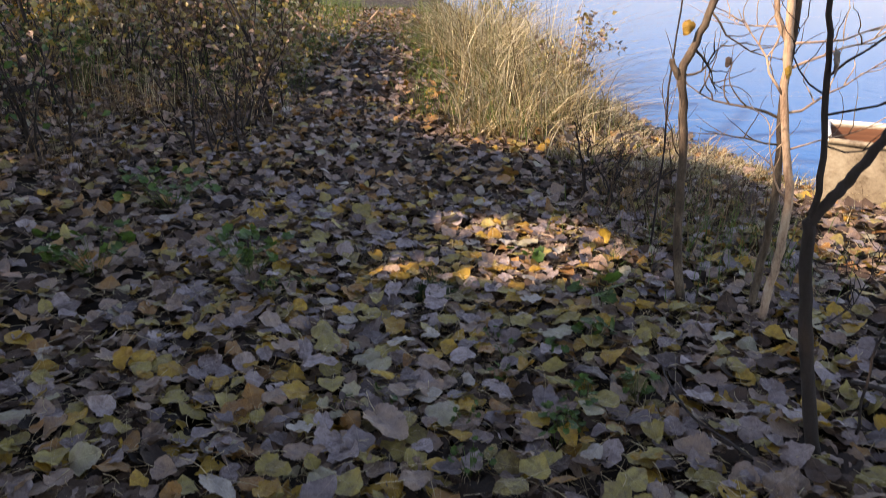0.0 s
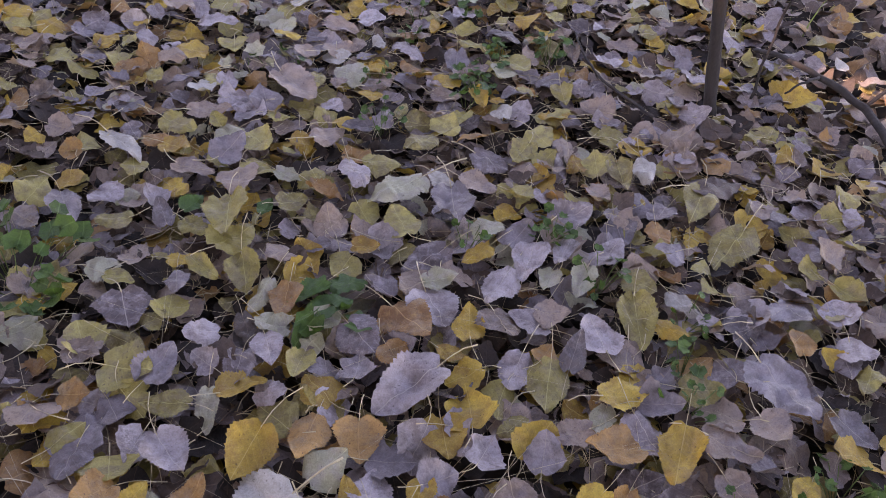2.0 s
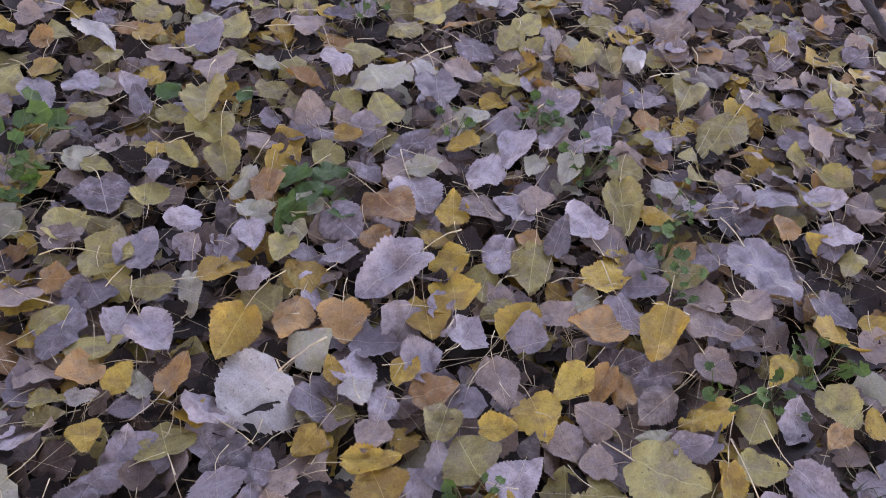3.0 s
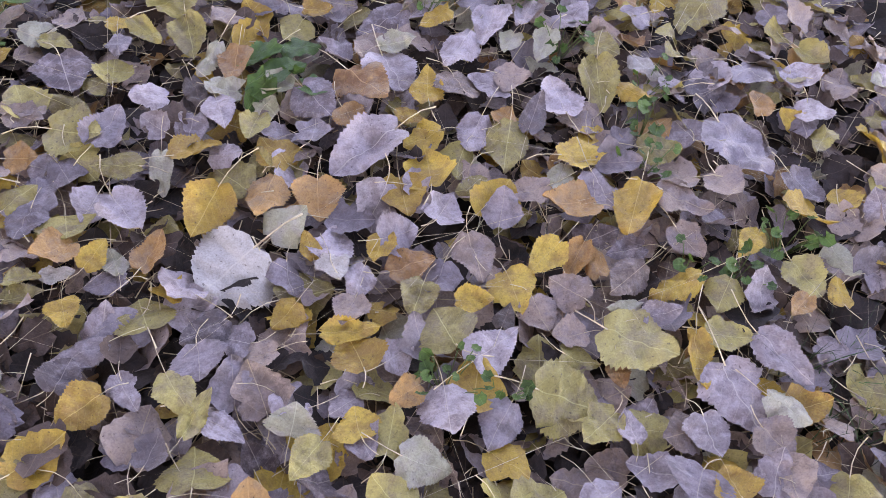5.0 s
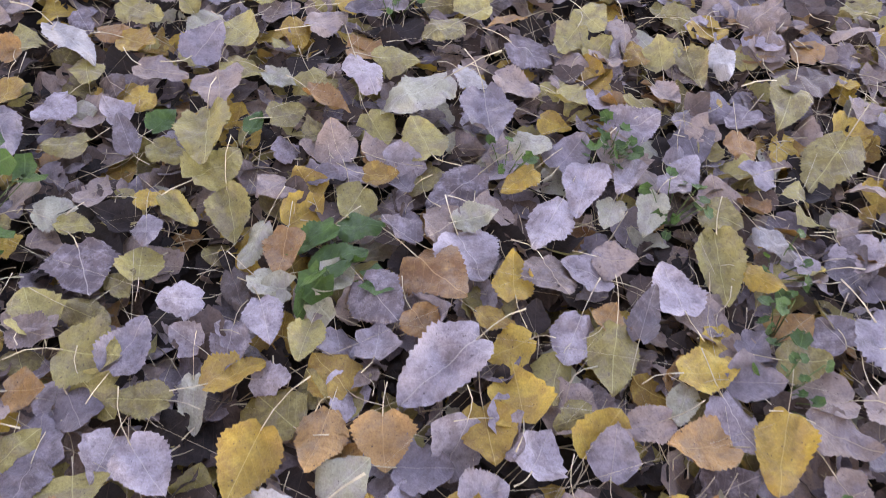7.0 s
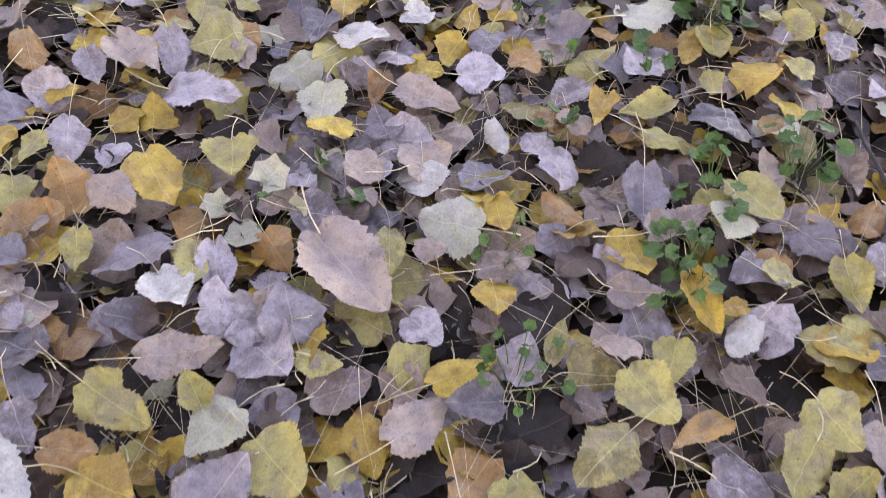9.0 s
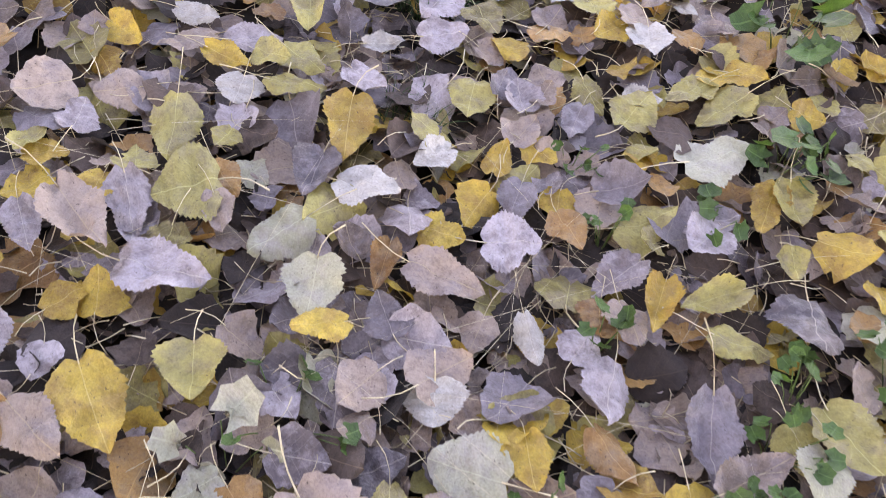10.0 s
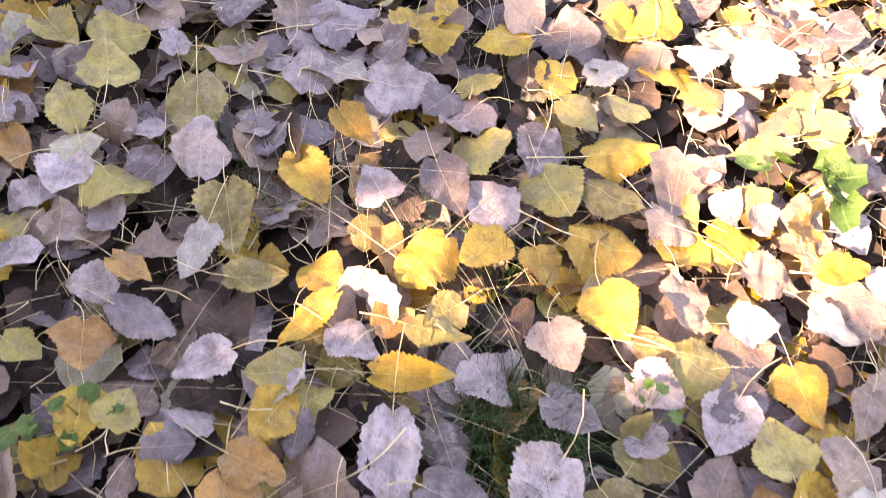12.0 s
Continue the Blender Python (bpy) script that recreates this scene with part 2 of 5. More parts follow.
def bent(points, steps=4, wobble=0.006, rng=random):
    """A limb's points with smooth bends and small kinks between them."""
    pts = [Vector(p) for p in points]
    out = []
    for i in range(len(pts) - 1):
        p0, p1, p2, p3 = pts[max(i - 1, 0)], pts[i], pts[i + 1], pts[min(i + 2, len(pts) - 1)]
        for k in range(steps):
            t = k / steps
            q = 0.5 * ((2 * p1) + (p2 - p0) * t + (2 * p0 - 5 * p1 + 4 * p2 - p3) * t * t + (3 * p1 - p0 - 3 * p2 + p3) * t ** 3)
            if i or k:
                q = q + Vector((rng.uniform(-1, 1), rng.uniform(-1, 1), 0)) * wobble
            out.append(q)
    out.append(pts[-1])
    return out


def limb(name, points, r0, r1, mat, parent, sides=8, wobble=0.006, label=""):
    pts = bent(points, 4, wobble)
    m = len(pts) - 1
    radii = [(r0 + (r1 - r0) * i / m) * random.uniform(0.92, 1.1) for i in range(m + 1)]
    v, f = tube(pts, radii, sides)
    ob = mesh_object(name, v, f, [mat], parent=parent)
    if label:
        ob["label"] = label
    return ob


def thing(name, label, category, group="", kind=""):
    return tagged(new(name), label, category, group, kind)


# ---- leaves ----
def leaf_shape(rows, cols, curl, cup, wave, teeth, wide, seed, stalk=True, stalk_sides=3, heart=0.07, torn_share=0.3):
    """One broad poplar leaf, 1 long from stalk to tip along +y: vertices, faces and its own coordinates."""
    r = random.Random(seed)
    verts, uvs, faces = [], [], []
    ph = r.uniform(0, 6)
    bite, bite_side = (r.uniform(0.25, 0.8), r.choice((-1, 1))) if r.random() < torn_share else (9, 1)
    bite_deep, bite_long = r.uniform(0.2, 0.55), r.uniform(0.06, 0.2)
    fold = r.uniform(-0.10, 0.16)
    skew = r.uniform(-0.10, 0.10)
    blunt = r.uniform(0.58, 0.82)
    widest = r.uniform(0.26, 0.40)
    rim = [r.uniform(-0.16, 0.16), r.uniform(-0.16, 0.16)]
    tip_up = r.uniform(-0.25, 0.35)
    for i in range(rows + 1):
        s = i / rows
        if s < widest:
            w = 0.5 * wide * (math.sin(math.pi / 2 * min(1.0, (s + 0.03) / (widest + 0.03))) ** 0.6)
        else:
            q = (s - widest) / (1 - widest)
            w = 0.5 * wide * (1 - q) ** blunt * (1 + 0.2 * q)
        if i == rows:
            w = 0.004
        for j in range(-cols, cols + 1):
            e = abs(j) / cols
            lopsided = 1 + 0.13 * noise.noise(Vector((s * 3.1, 3.0 if j > 0 else -3.0, seed * 1.7)))
            if teeth and 0 < i < rows:
                lopsided += (0.045 if i % 2 else -0.045) * e + 0.10 * e * noise.noise(Vector((s * 13, 2.0 if j > 0 else -2.0, seed * 0.7)))
            torn = 1 - bite_deep * max(0.0, 1 - abs(s - bite) / bite_long) if j * bite_side > 0 else 1
            x = w * torn * lopsided * j / cols + skew * s * s
            y = s - heart * e * max(0.0, 1 - s / 0.25)
            z = curl * (s - 0.45) ** 2 + cup * x * x + fold * abs(x) + wave * math.sin(ph + 9 * s + 2.2 * j / cols) * e ** 1.5
            z += rim[0 if j > 0 else 1] * e ** 3 * w + tip_up * max(0.0, s - 0.7) ** 2
            z += 0.10 * noise.noise(Vector((x * 4, s * 4, seed * 2.3))) + 0.03 * noise.noise(Vector((x * 11, s * 11, seed * 1.3)))
            verts.append((x, y, z))
            uvs.append((w * j / cols, s))
    c = 2 * cols + 1
    for i in range(rows):
        for j in range(c - 1):
            a = i * c + j
            faces.append((a, a + 1, a + c + 1, a + c))
    blade = len(faces)
    if stalk:
        length, side = r.uniform(0.4, 0.85), r.uniform(-0.4, 0.4)
        z0 = curl * 0.2
        end = z0 + r.uniform(-0.05, 0.16)
        pts = [(0, 0.05, z0 + 0.01), (side * 0.10, -length * 0.3, z0 + 0.05), (side * 0.42, -length * 0.66, (z0 + end) / 2 + 0.05), (side, -length, end)]
        v, f = tube(pts, [0.013, 0.010, 0.010, 0.015], stalk_sides)
        k = len(verts)
        verts += [tuple(p) for p in v]
        uvs += [(0.0, 0.5)] * len(v)
        faces += [tuple(q + k for q in p) for p in f]
    return np.array(verts), np.array(uvs), faces, blade


def variants(count, rows, cols, teeth, seed, stalk=True, wide=(0.9, 1.14), calm=1.0, torn_share=0.3):
    r = random.Random(seed)
    return [leaf_shape(rows, cols, calm * r.uniform(-0.35, 0.6), calm * r.uniform(-0.9, 1.1), calm * r.uniform(0.02, 0.08), teeth,
                       r.uniform(*wide), seed + k, stalk, torn_share=torn_share) for k in range(count)]


def litter(name, spots, shapes, seed, label, parent=None):
    """Many leaves in one mesh. spots: x, y, z, turn, tilt, size, tone."""
    r = random.Random(seed)
    all_v, all_uv, all_f, all_m = [], [], [], []
    k = 0
    stalk_slot = len(TONES)
    for x, y, z, turn, tx, ty, size, tone in spots:
        v, uv, f, blade = shapes[r.randrange(len(shapes))]
        e = np.array(Euler((tx, ty, turn)).to_matrix())
        all_v.append((v * size) @ e.T + (x, y, z))
        all_uv.append(uv)
        all_f += [tuple(q + k for q in p) for p in f]
        all_m += [tone] * blade + [stalk_slot] * (len(f) - blade)
        k += len(v)
    ob = mesh_object(name, np.concatenate(all_v), all_f, [STUFF_LEAF[t] for t in TONES] + [STALK], np.concatenate(all_uv), all_m, parent=parent)
    return tagged(ob, label, "leaf litter", kind="stuff")


TONE_ODDS = [("grey", 18), ("slate", 13), ("tan", 24), ("olive", 16), ("yellow", 11), ("orange", 5), ("brown", 9), ("pale_green", 4)]


BANK_ODDS = [("grey", 10), ("tan", 34), ("brown", 26), ("orange", 14), ("olive", 9), ("yellow", 6), ("pale_green", 2), ("white", 1)]


def any_tone(r, odds):
    q = r.uniform(0, sum(w for _, w in odds))
    for t, w in odds:
        q -= w
        if q <= 0:
            return t
    return "grey"


# ---- ground and lake ----
def build_ground():
    xs = sorted({round(v, 3) for v in [*np.arange(-9, 9.01, 0.25), *np.arange(-400, -9, 30), -30, -20, -14, -11, 11, 14, 20, 30, *np.arange(40, 401, 30)]})
    ys = sorted({round(v, 3) for v in [*np.arange(-4, 20.01, 0.25), *np.arange(-400, -4, 30), -25, -15, -8, 24, 30, 38, *np.arange(50, 401, 30)]})
    verts = [(x, y, ground_height(x, y) - 0.04) for y in ys for x in xs]
    w = len(xs)
    faces = [(j * w + i, j * w + i + 1, (j + 1) * w + i + 1, (j + 1) * w + i) for j in range(len(ys) - 1) for i in range(w - 1)]
    ob = mesh_object("ground", verts, faces, [SOIL])
    return tagged(ob, "dark damp soil of a wooded lake bank", "ground", kind="structure")


GROUND = build_ground()
lake = mesh_object("water", [(-300, 5.6, -0.44), (400, 5.6, -0.44), (400, 400, -0.44), (-300, 400, -0.44)], [(0, 1, 2, 3)], [WATER])
tagged(lake, "calm blue lake water reflecting the sky", "water", kind="structure")


# ---- leaves that stand out, one by one: stalk end, turn, length, width, tone ----
LAID = []


def lay(x, y, turn, length, width, tone):
    LAID.append((x, y, turn, length, width, tone))


lay(0.335, 0.211, 8, 0.067, 0.100, "olive")
lay(0.511, 0.295, 147, 0.075, 0.057, "olive")
lay(0.632, 0.287, -105, 0.082, 0.075, "pale_green")
lay(1.116, 0.308, 153, 0.056, 0.105, "slate")
lay(1.170, 0.263, 19, 0.054, 0.076, "yellow")
lay(0.317, 0.328, -110, 0.082, 0.047, "grey")
lay(0.170, 0.344, 138, 0.072, 0.071, "yellow")
lay(0.305, 0.286, -16, 0.079, 0.036, "olive")
lay(0.462, 0.304, -7, 0.050, 0.081, "pale_green")
lay(0.571, 0.310, 24, 0.050, 0.075, "yellow")
lay(0.180, 0.379, -143, 0.071, 0.042, "grey")
lay(0.805, 0.389, 157, 0.083, 0.068, "slate")
lay(0.257, 0.384, -145, 0.080, 0.061, "olive")
lay(0.978, 0.387, 134, 0.081, 0.064, "olive")
lay(0.695, 0.405, -168, 0.089, 0.088, "grey")
lay(1.226, 0.389, -138, 0.064, 0.081, "tan")
lay(1.007, 0.340, 11, 0.054, 0.049, "grey")
lay(0.098, 0.341, -11, 0.054, 0.069, "slate")
lay(1.127, 0.401, -163, 0.070, 0.094, "grey")
lay(0.656, 0.407, 127, 0.058, 0.051, "orange")
lay(0.151, 0.430, 122, 0.094, 0.047, "grey")
lay(0.847, 0.419, -102, 0.109, 0.119, "olive")
lay(0.291, 0.441, -155, 0.063, 0.085, "slate")
lay(1.244, 0.442, -124, 0.077, 0.061, "pale_green")
lay(0.418, 0.444, 107, 0.065, 0.051, "tan")
lay(1.175, 0.496, -156, 0.123, 0.114, "grey")
lay(0.564, 0.423, 26, 0.070, 0.085, "yellow")
lay(0.376, 0.456, 84, 0.053, 0.063, "grey")
lay(0.985, 0.485, -169, 0.050, 0.039, "orange")
lay(0.329, 0.491, 123, 0.078, 0.059, "slate")
lay(0.059, 0.501, -155, 0.063, 0.051, "yellow")
lay(0.740, 0.454, -49, 0.100, 0.077, "grey")
lay(0.489, 0.478, -78, 0.090, 0.041, "yellow")
lay(0.208, 0.463, 31, 0.063, 0.089, "olive")
lay(-0.029, 0.487, -66, 0.060, 0.041, "olive")
lay(1.133, 0.554, -178, 0.104, 0.056, "yellow")
lay(0.713, 0.481, 37, 0.077, 0.103, "olive")
lay(0.970, 0.542, -118, 0.125, 0.122, "olive")
lay(0.437, 0.538, 144, 0.057, 0.056, "yellow")
lay(1.249, 0.558, -137, 0.117, 0.073, "grey")
lay(0.536, 0.560, 163, 0.067, 0.062, "tan")
lay(-0.041, 0.524, -72, 0.054, 0.045, "olive")
lay(0.148, 0.553, 106, 0.071, 0.046, "slate")
lay(0.789, 0.527, -20, 0.051, 0.037, "brown")
lay(1.158, 0.556, -96, 0.081, 0.066, "olive")
lay(0.009, 0.546, -77, 0.053, 0.028, "white")
lay(0.651, 0.603, 167, 0.074, 0.065, "olive")
lay(0.846, 0.597, -158, 0.064, 0.073, "tan")
lay(0.709, 0.573, -80, 0.065, 0.048, "yellow")
lay(0.046, 0.606, 136, 0.072, 0.077, "orange")
lay(1.043, 0.571, -73, 0.070, 0.044, "grey")
lay(0.135, 0.560, 30, 0.060, 0.037, "pale_green")
lay(1.041, 0.596, 101, 0.066, 0.030, "pale_green")
lay(0.543, 0.625, 166, 0.068, 0.054, "grey")
lay(0.350, 0.638, 141, 0.117, 0.160, "white")
lay(0.075, 0.566, -20, 0.059, 0.045, "yellow")
lay(0.170, 0.570, -19, 0.076, 0.056, "orange")
lay(0.480, 0.639, -157, 0.061, 0.058, "white")
lay(1.366, 0.651, 134, 0.071, 0.040, "orange")
lay(0.589, 0.617, -61, 0.081, 0.069, "orange")
lay(0.016, 0.663, -161, 0.050, 0.091, "olive")
lay(1.219, 0.673, 154, 0.074, 0.068, "olive")
lay(-0.049, 0.680, 178, 0.069, 0.067, "slate")
lay(1.054, 0.682, 135, 0.098, 0.063, "tan")
lay(1.161, 0.674, 114, 0.104, 0.052, "yellow")
lay(0.453, 0.629, 21, 0.056, 0.036, "yellow")
lay(0.575, 0.702, 167, 0.073, 0.053, "yellow")
lay(0.724, 0.710, -156, 0.094, 0.074, "tan")
lay(1.432, 0.638, -2, 0.063, 0.045, "yellow")
lay(0.481, 0.635, 1, 0.076, 0.077, "grey")
lay(0.079, 0.718, -136, 0.100, 0.078, "grey")
lay(0.898, 0.715, 137, 0.088, 0.061, "yellow")
lay(0.945, 0.725, 155, 0.089, 0.047, "orange")
lay(0.969, 0.651, 5, 0.076, 0.040, "orange")
lay(0.566, 0.683, -65, 0.070, 0.080, "slate")
lay(1.351, 0.733, -147, 0.082, 0.083, "olive")
lay(0.262, 0.762, 166, 0.111, 0.087, "yellow")
lay(1.061, 0.730, 105, 0.073, 0.058, "grey")
lay(0.355, 0.803, 171, 0.101, 0.071, "orange")
lay(1.129, 0.787, -147, 0.077, 0.072, "tan")
lay(1.301, 0.798, 144, 0.093, 0.047, "yellow")
lay(0.435, 0.808, -170, 0.083, 0.089, "orange")
lay(-0.129, 0.782, -83, 0.052, 0.060, "orange")
lay(0.114, 0.790, 91, 0.089, 0.056, "olive")
lay(0.137, 0.838, -172, 0.086, 0.043, "pale_green")
lay(0.970, 0.810, 102, 0.117, 0.076, "orange")
lay(1.065, 0.867, 163, 0.134, 0.077, "yellow")
lay(0.882, 0.849, 108, 0.089, 0.060, "tan")
lay(0.161, 0.821, -54, 0.093, 0.081, "yellow")
lay(-0.070, 0.854, -96, 0.092, 0.107, "olive")
lay(1.103, 0.864, -107, 0.105, 0.087, "tan")
lay(0.968, 0.898, -156, 0.097, 0.083, "grey")
lay(0.017, 0.824, -16, 0.096, 0.068, "slate")
lay(0.918, 0.913, 161, 0.076, 0.046, "pale_green")
lay(-0.159, 0.884, -101, 0.067, 0.063, "tan")
lay(0.577, 0.959, 137, 0.168, 0.104, "grey")
lay(0.177, 0.939, 178, 0.084, 0.063, "grey")
lay(1.229, 0.934, -146, 0.071, 0.093, "tan")
lay(0.301, 0.952, 171, 0.082, 0.054, "olive")
lay(1.386, 0.951, -138, 0.087, 0.081, "slate")
lay(-0.095, 0.934, -107, 0.075, 0.051, "olive")
lay(0.904, 0.929, -81, 0.098, 0.078, "yellow")
lay(0.208, 0.987, -154, 0.091, 0.062, "grey")
lay(0.806, 1.010, 175, 0.120, 0.083, "olive")
lay(0.459, 0.997, -135, 0.075, 0.064, "orange")
lay(1.074, 0.975, -86, 0.092, 0.072, "olive")
lay(0.748, 1.027, 161, 0.093, 0.072, "grey")
lay(-0.041, 0.977, -36, 0.052, 0.056, "olive")
lay(0.146, 1.040, -151, 0.088, 0.043, "brown")
lay(1.251, 1.073, -152, 0.162, 0.124, "slate")
lay(0.569, 1.011, -99, 0.074, 0.045, "yellow")
lay(-0.115, 1.051, -154, 0.098, 0.105, "grey")
lay(0.370, 1.047, -135, 0.096, 0.090, "grey")
lay(0.185, 1.038, -116, 0.075, 0.061, "pale_green")
lay(0.783, 1.007, -27, 0.056, 0.052, "orange")
lay(0.842, 0.987, -16, 0.096, 0.050, "slate")
lay(-0.262, 1.037, -62, 0.050, 0.054, "yellow")
lay(1.205, 1.020, 28, 0.067, 0.108, "grey")
lay(1.510, 1.095, 149, 0.087, 0.052, "olive")
lay(0.458, 1.106, -134, 0.120, 0.117, "orange")
lay(0.283, 1.059, -65, 0.095, 0.065, "green")
lay(0.228, 1.132, 179, 0.089, 0.067, "orange")
lay(0.633, 1.042, 6, 0.093, 0.066, "yellow")
lay(0.923, 1.043, 16, 0.099, 0.094, "grey")
lay(-0.023, 1.129, -161, 0.078, 0.051, "slate")
lay(0.680, 1.137, -157, 0.088, 0.104, "tan")
lay(0.183, 1.142, 163, 0.092, 0.044, "pale_green")
lay(-0.177, 1.107, -94, 0.063, 0.043, "olive")
lay(0.305, 1.152, 132, 0.096, 0.052, "green")
lay(-0.224, 1.125, -75, 0.070, 0.076, "pale_green")
lay(0.525, 1.174, -145, 0.098, 0.124, "grey")
lay(1.047, 1.162, -126, 0.078, 0.052, "yellow")
lay(1.365, 1.115, 4, 0.068, 0.058, "orange")
lay(-0.008, 1.179, -125, 0.092, 0.041, "olive")
lay(0.098, 1.216, -163, 0.116, 0.072, "olive")
lay(0.310, 1.161, -88, 0.080, 0.067, "green")
lay(1.003, 1.239, -178, 0.145, 0.083, "olive")
lay(-0.060, 1.175, -82, 0.058, 0.047, "yellow")
lay(0.517, 1.197, -70, 0.082, 0.056, "pale_green")
lay(0.716, 1.273, 156, 0.133, 0.076, "grey")
lay(1.090, 1.264, -144, 0.089, 0.052, "white")
lay(1.344, 1.273, -142, 0.082, 0.113, "slate")
lay(-0.455, 1.258, -109, 0.077, 0.073, "tan")
lay(0.815, 1.286, 162, 0.079, 0.054, "pale_green")
lay(0.033, 1.220, -36, 0.107, 0.095, "olive")
lay(0.901, 1.320, 162, 0.098, 0.060, "pale_green")
lay(0.990, 1.296, -124, 0.076, 0.075, "olive")
lay(0.559, 1.324, 135, 0.123, 0.078, "grey")
lay(-0.187, 1.289, 99, 0.080, 0.064, "olive")
lay(-0.383, 1.349, -146, 0.159, 0.072, "slate")
lay(1.238, 1.272, -69, 0.092, 0.062, "tan")
lay(0.340, 1.290, -89, 0.064, 0.055, "yellow")
lay(-0.070, 1.309, -113, 0.089, 0.061, "olive")
lay(0.015, 1.406, -167, 0.170, 0.096, "olive")
lay(0.775, 1.377, 166, 0.137, 0.082, "grey")
lay(-0.097, 1.276, 31, 0.090, 0.049, "slate")
lay(0.663, 1.346, 132, 0.085, 0.052, "yellow")
lay(0.860, 1.391, 160, 0.109, 0.052, "grey")
lay(-0.081, 1.340, -28, 0.064, 0.050, "green")
lay(-0.001, 1.400, -141, 0.071, 0.067, "yellow")
lay(-0.269, 1.416, 144, 0.080, 0.076, "grey")
lay(0.101, 1.361, -14, 0.060, 0.036, "green")
lay(0.462, 1.361, 26, 0.102, 0.091, "olive")
lay(-0.153, 1.434, -117, 0.065, 0.061, "yellow")
lay(0.626, 1.445, -127, 0.081, 0.077, "pale_green")
lay(0.133, 1.411, -58, 0.076, 0.072, "olive")
lay(0.553, 1.538, -173, 0.157, 0.098, "slate")
lay(0.192, 1.491, -116, 0.102, 0.059, "orange")
lay(1.323, 1.538, 145, 0.163, 0.103, "olive")
lay(0.001, 1.532, -163, 0.127, 0.101, "tan")
lay(1.086, 1.516, -172, 0.088, 0.063, "orange")
lay(-0.271, 1.519, -160, 0.083, 0.064, "olive")
lay(0.820, 1.465, -63, 0.107, 0.092, "grey")
lay(0.676, 1.503, -109, 0.064, 0.060, "yellow")
lay(-0.160, 1.514, -96, 0.100, 0.082, "tan")
lay(0.474, 1.575, 133, 0.170, 0.106, "pale_green")
lay(0.182, 1.566, -146, 0.083, 0.089, "olive")
lay(0.093, 1.548, -111, 0.073, 0.052, "pale_green")
lay(0.274, 1.613, -160, 0.148, 0.080, "grey")
lay(0.008, 1.566, -113, 0.084, 0.079, "olive")
lay(-0.381, 1.619, -129, 0.170, 0.077, "white")
lay(-0.216, 1.590, -109, 0.078, 0.074, "yellow")
lay(0.575, 1.592, -103, 0.095, 0.074, "tan")
lay(-0.060, 1.550, -29, 0.102, 0.096, "slate")
lay(0.921, 1.634, -138, 0.070, 0.067, "tan")
lay(0.494, 1.627, -116, 0.081, 0.065, "white")
lay(-0.282, 1.619, -86, 0.072, 0.055, "orange")
lay(-0.009, 1.668, -129, 0.093, 0.088, "olive")
lay(1.251, 1.719, 160, 0.170, 0.087, "olive")
lay(-0.344, 1.672, -144, 0.077, 0.048, "grey")
lay(-0.052, 1.716, 147, 0.085, 0.078, "pale_green")
lay(-0.262, 1.713, -116, 0.117, 0.068, "olive")
lay(0.117, 1.730, -158, 0.080, 0.064, "yellow")
lay(1.006, 1.761, -173, 0.129, 0.066, "olive")
lay(0.603, 1.727, -106, 0.103, 0.097, "grey")
lay(0.487, 1.770, 139, 0.118, 0.077, "olive")
lay(-0.099, 1.708, 37, 0.053, 0.044, "olive")
lay(1.207, 1.698, -65, 0.156, 0.104, "brown")
lay(1.077, 1.795, -178, 0.124, 0.062, "white")
lay(0.162, 1.697, -43, 0.110, 0.068, "tan")
lay(0.901, 1.711, 12, 0.080, 0.052, "yellow")
lay(0.760, 1.809, 152, 0.102, 0.075, "olive")
lay(0.305, 1.785, 103, 0.077, 0.067, "slate")
lay(-0.204, 1.758, -70, 0.111, 0.064, "tan")
lay(0.631, 1.817, 127, 0.101, 0.046, "orange")
lay(0.009, 1.803, -88, 0.063, 0.046, "olive")
lay(0.206, 1.798, -55, 0.108, 0.052, "yellow")
lay(0.487, 1.868, -137, 0.096, 0.077, "olive")
lay(-0.041, 1.851, 115, 0.065, 0.052, "grey")
lay(0.767, 1.873, -140, 0.086, 0.088, "olive")
lay(-0.225, 1.900, -140, 0.080, 0.072, "white")
lay(0.155, 1.904, -127, 0.064, 0.060, "grey")
lay(0.567, 1.941, 165, 0.084, 0.058, "olive")
lay(0.373, 1.866, -15, 0.074, 0.034, "olive")
lay(-0.372, 1.958, -164, 0.074, 0.046, "olive")
lay(-0.228, 1.953, 121, 0.112, 0.075, "slate")
lay(-0.163, 1.972, -160, 0.101, 0.054, "grey")
lay(-0.190, 1.972, -173, 0.083, 0.061, "olive")
lay(-0.013, 2.020, -133, 0.170, 0.120, "tan")
lay(0.273, 1.989, -162, 0.058, 0.068, "yellow")
lay(0.696, 1.997, 142, 0.083, 0.049, "white")
lay(0.587, 2.063, -163, 0.116, 0.052, "yellow")
lay(0.680, 2.022, 112, 0.055, 0.033, "yellow")
lay(0.840, 2.019, -103, 0.062, 0.070, "olive")
lay(0.099, 2.057, -170, 0.088, 0.049, "olive")
lay(0.461, 2.015, -89, 0.084, 0.061, "tan")
lay(0.249, 2.003, -68, 0.091, 0.053, "tan")
lay(-0.390, 2.058, -121, 0.112, 0.066, "tan")
lay(0.143, 2.041, -91, 0.051, 0.047, "tan")
lay(-0.332, 2.129, -144, 0.140, 0.084, "yellow")
lay(0.244, 2.091, 85, 0.101, 0.101, "pale_green")
lay(0.857, 2.146, -173, 0.095, 0.064, "olive")
lay(-0.506, 2.136, 168, 0.063, 0.044, "olive")
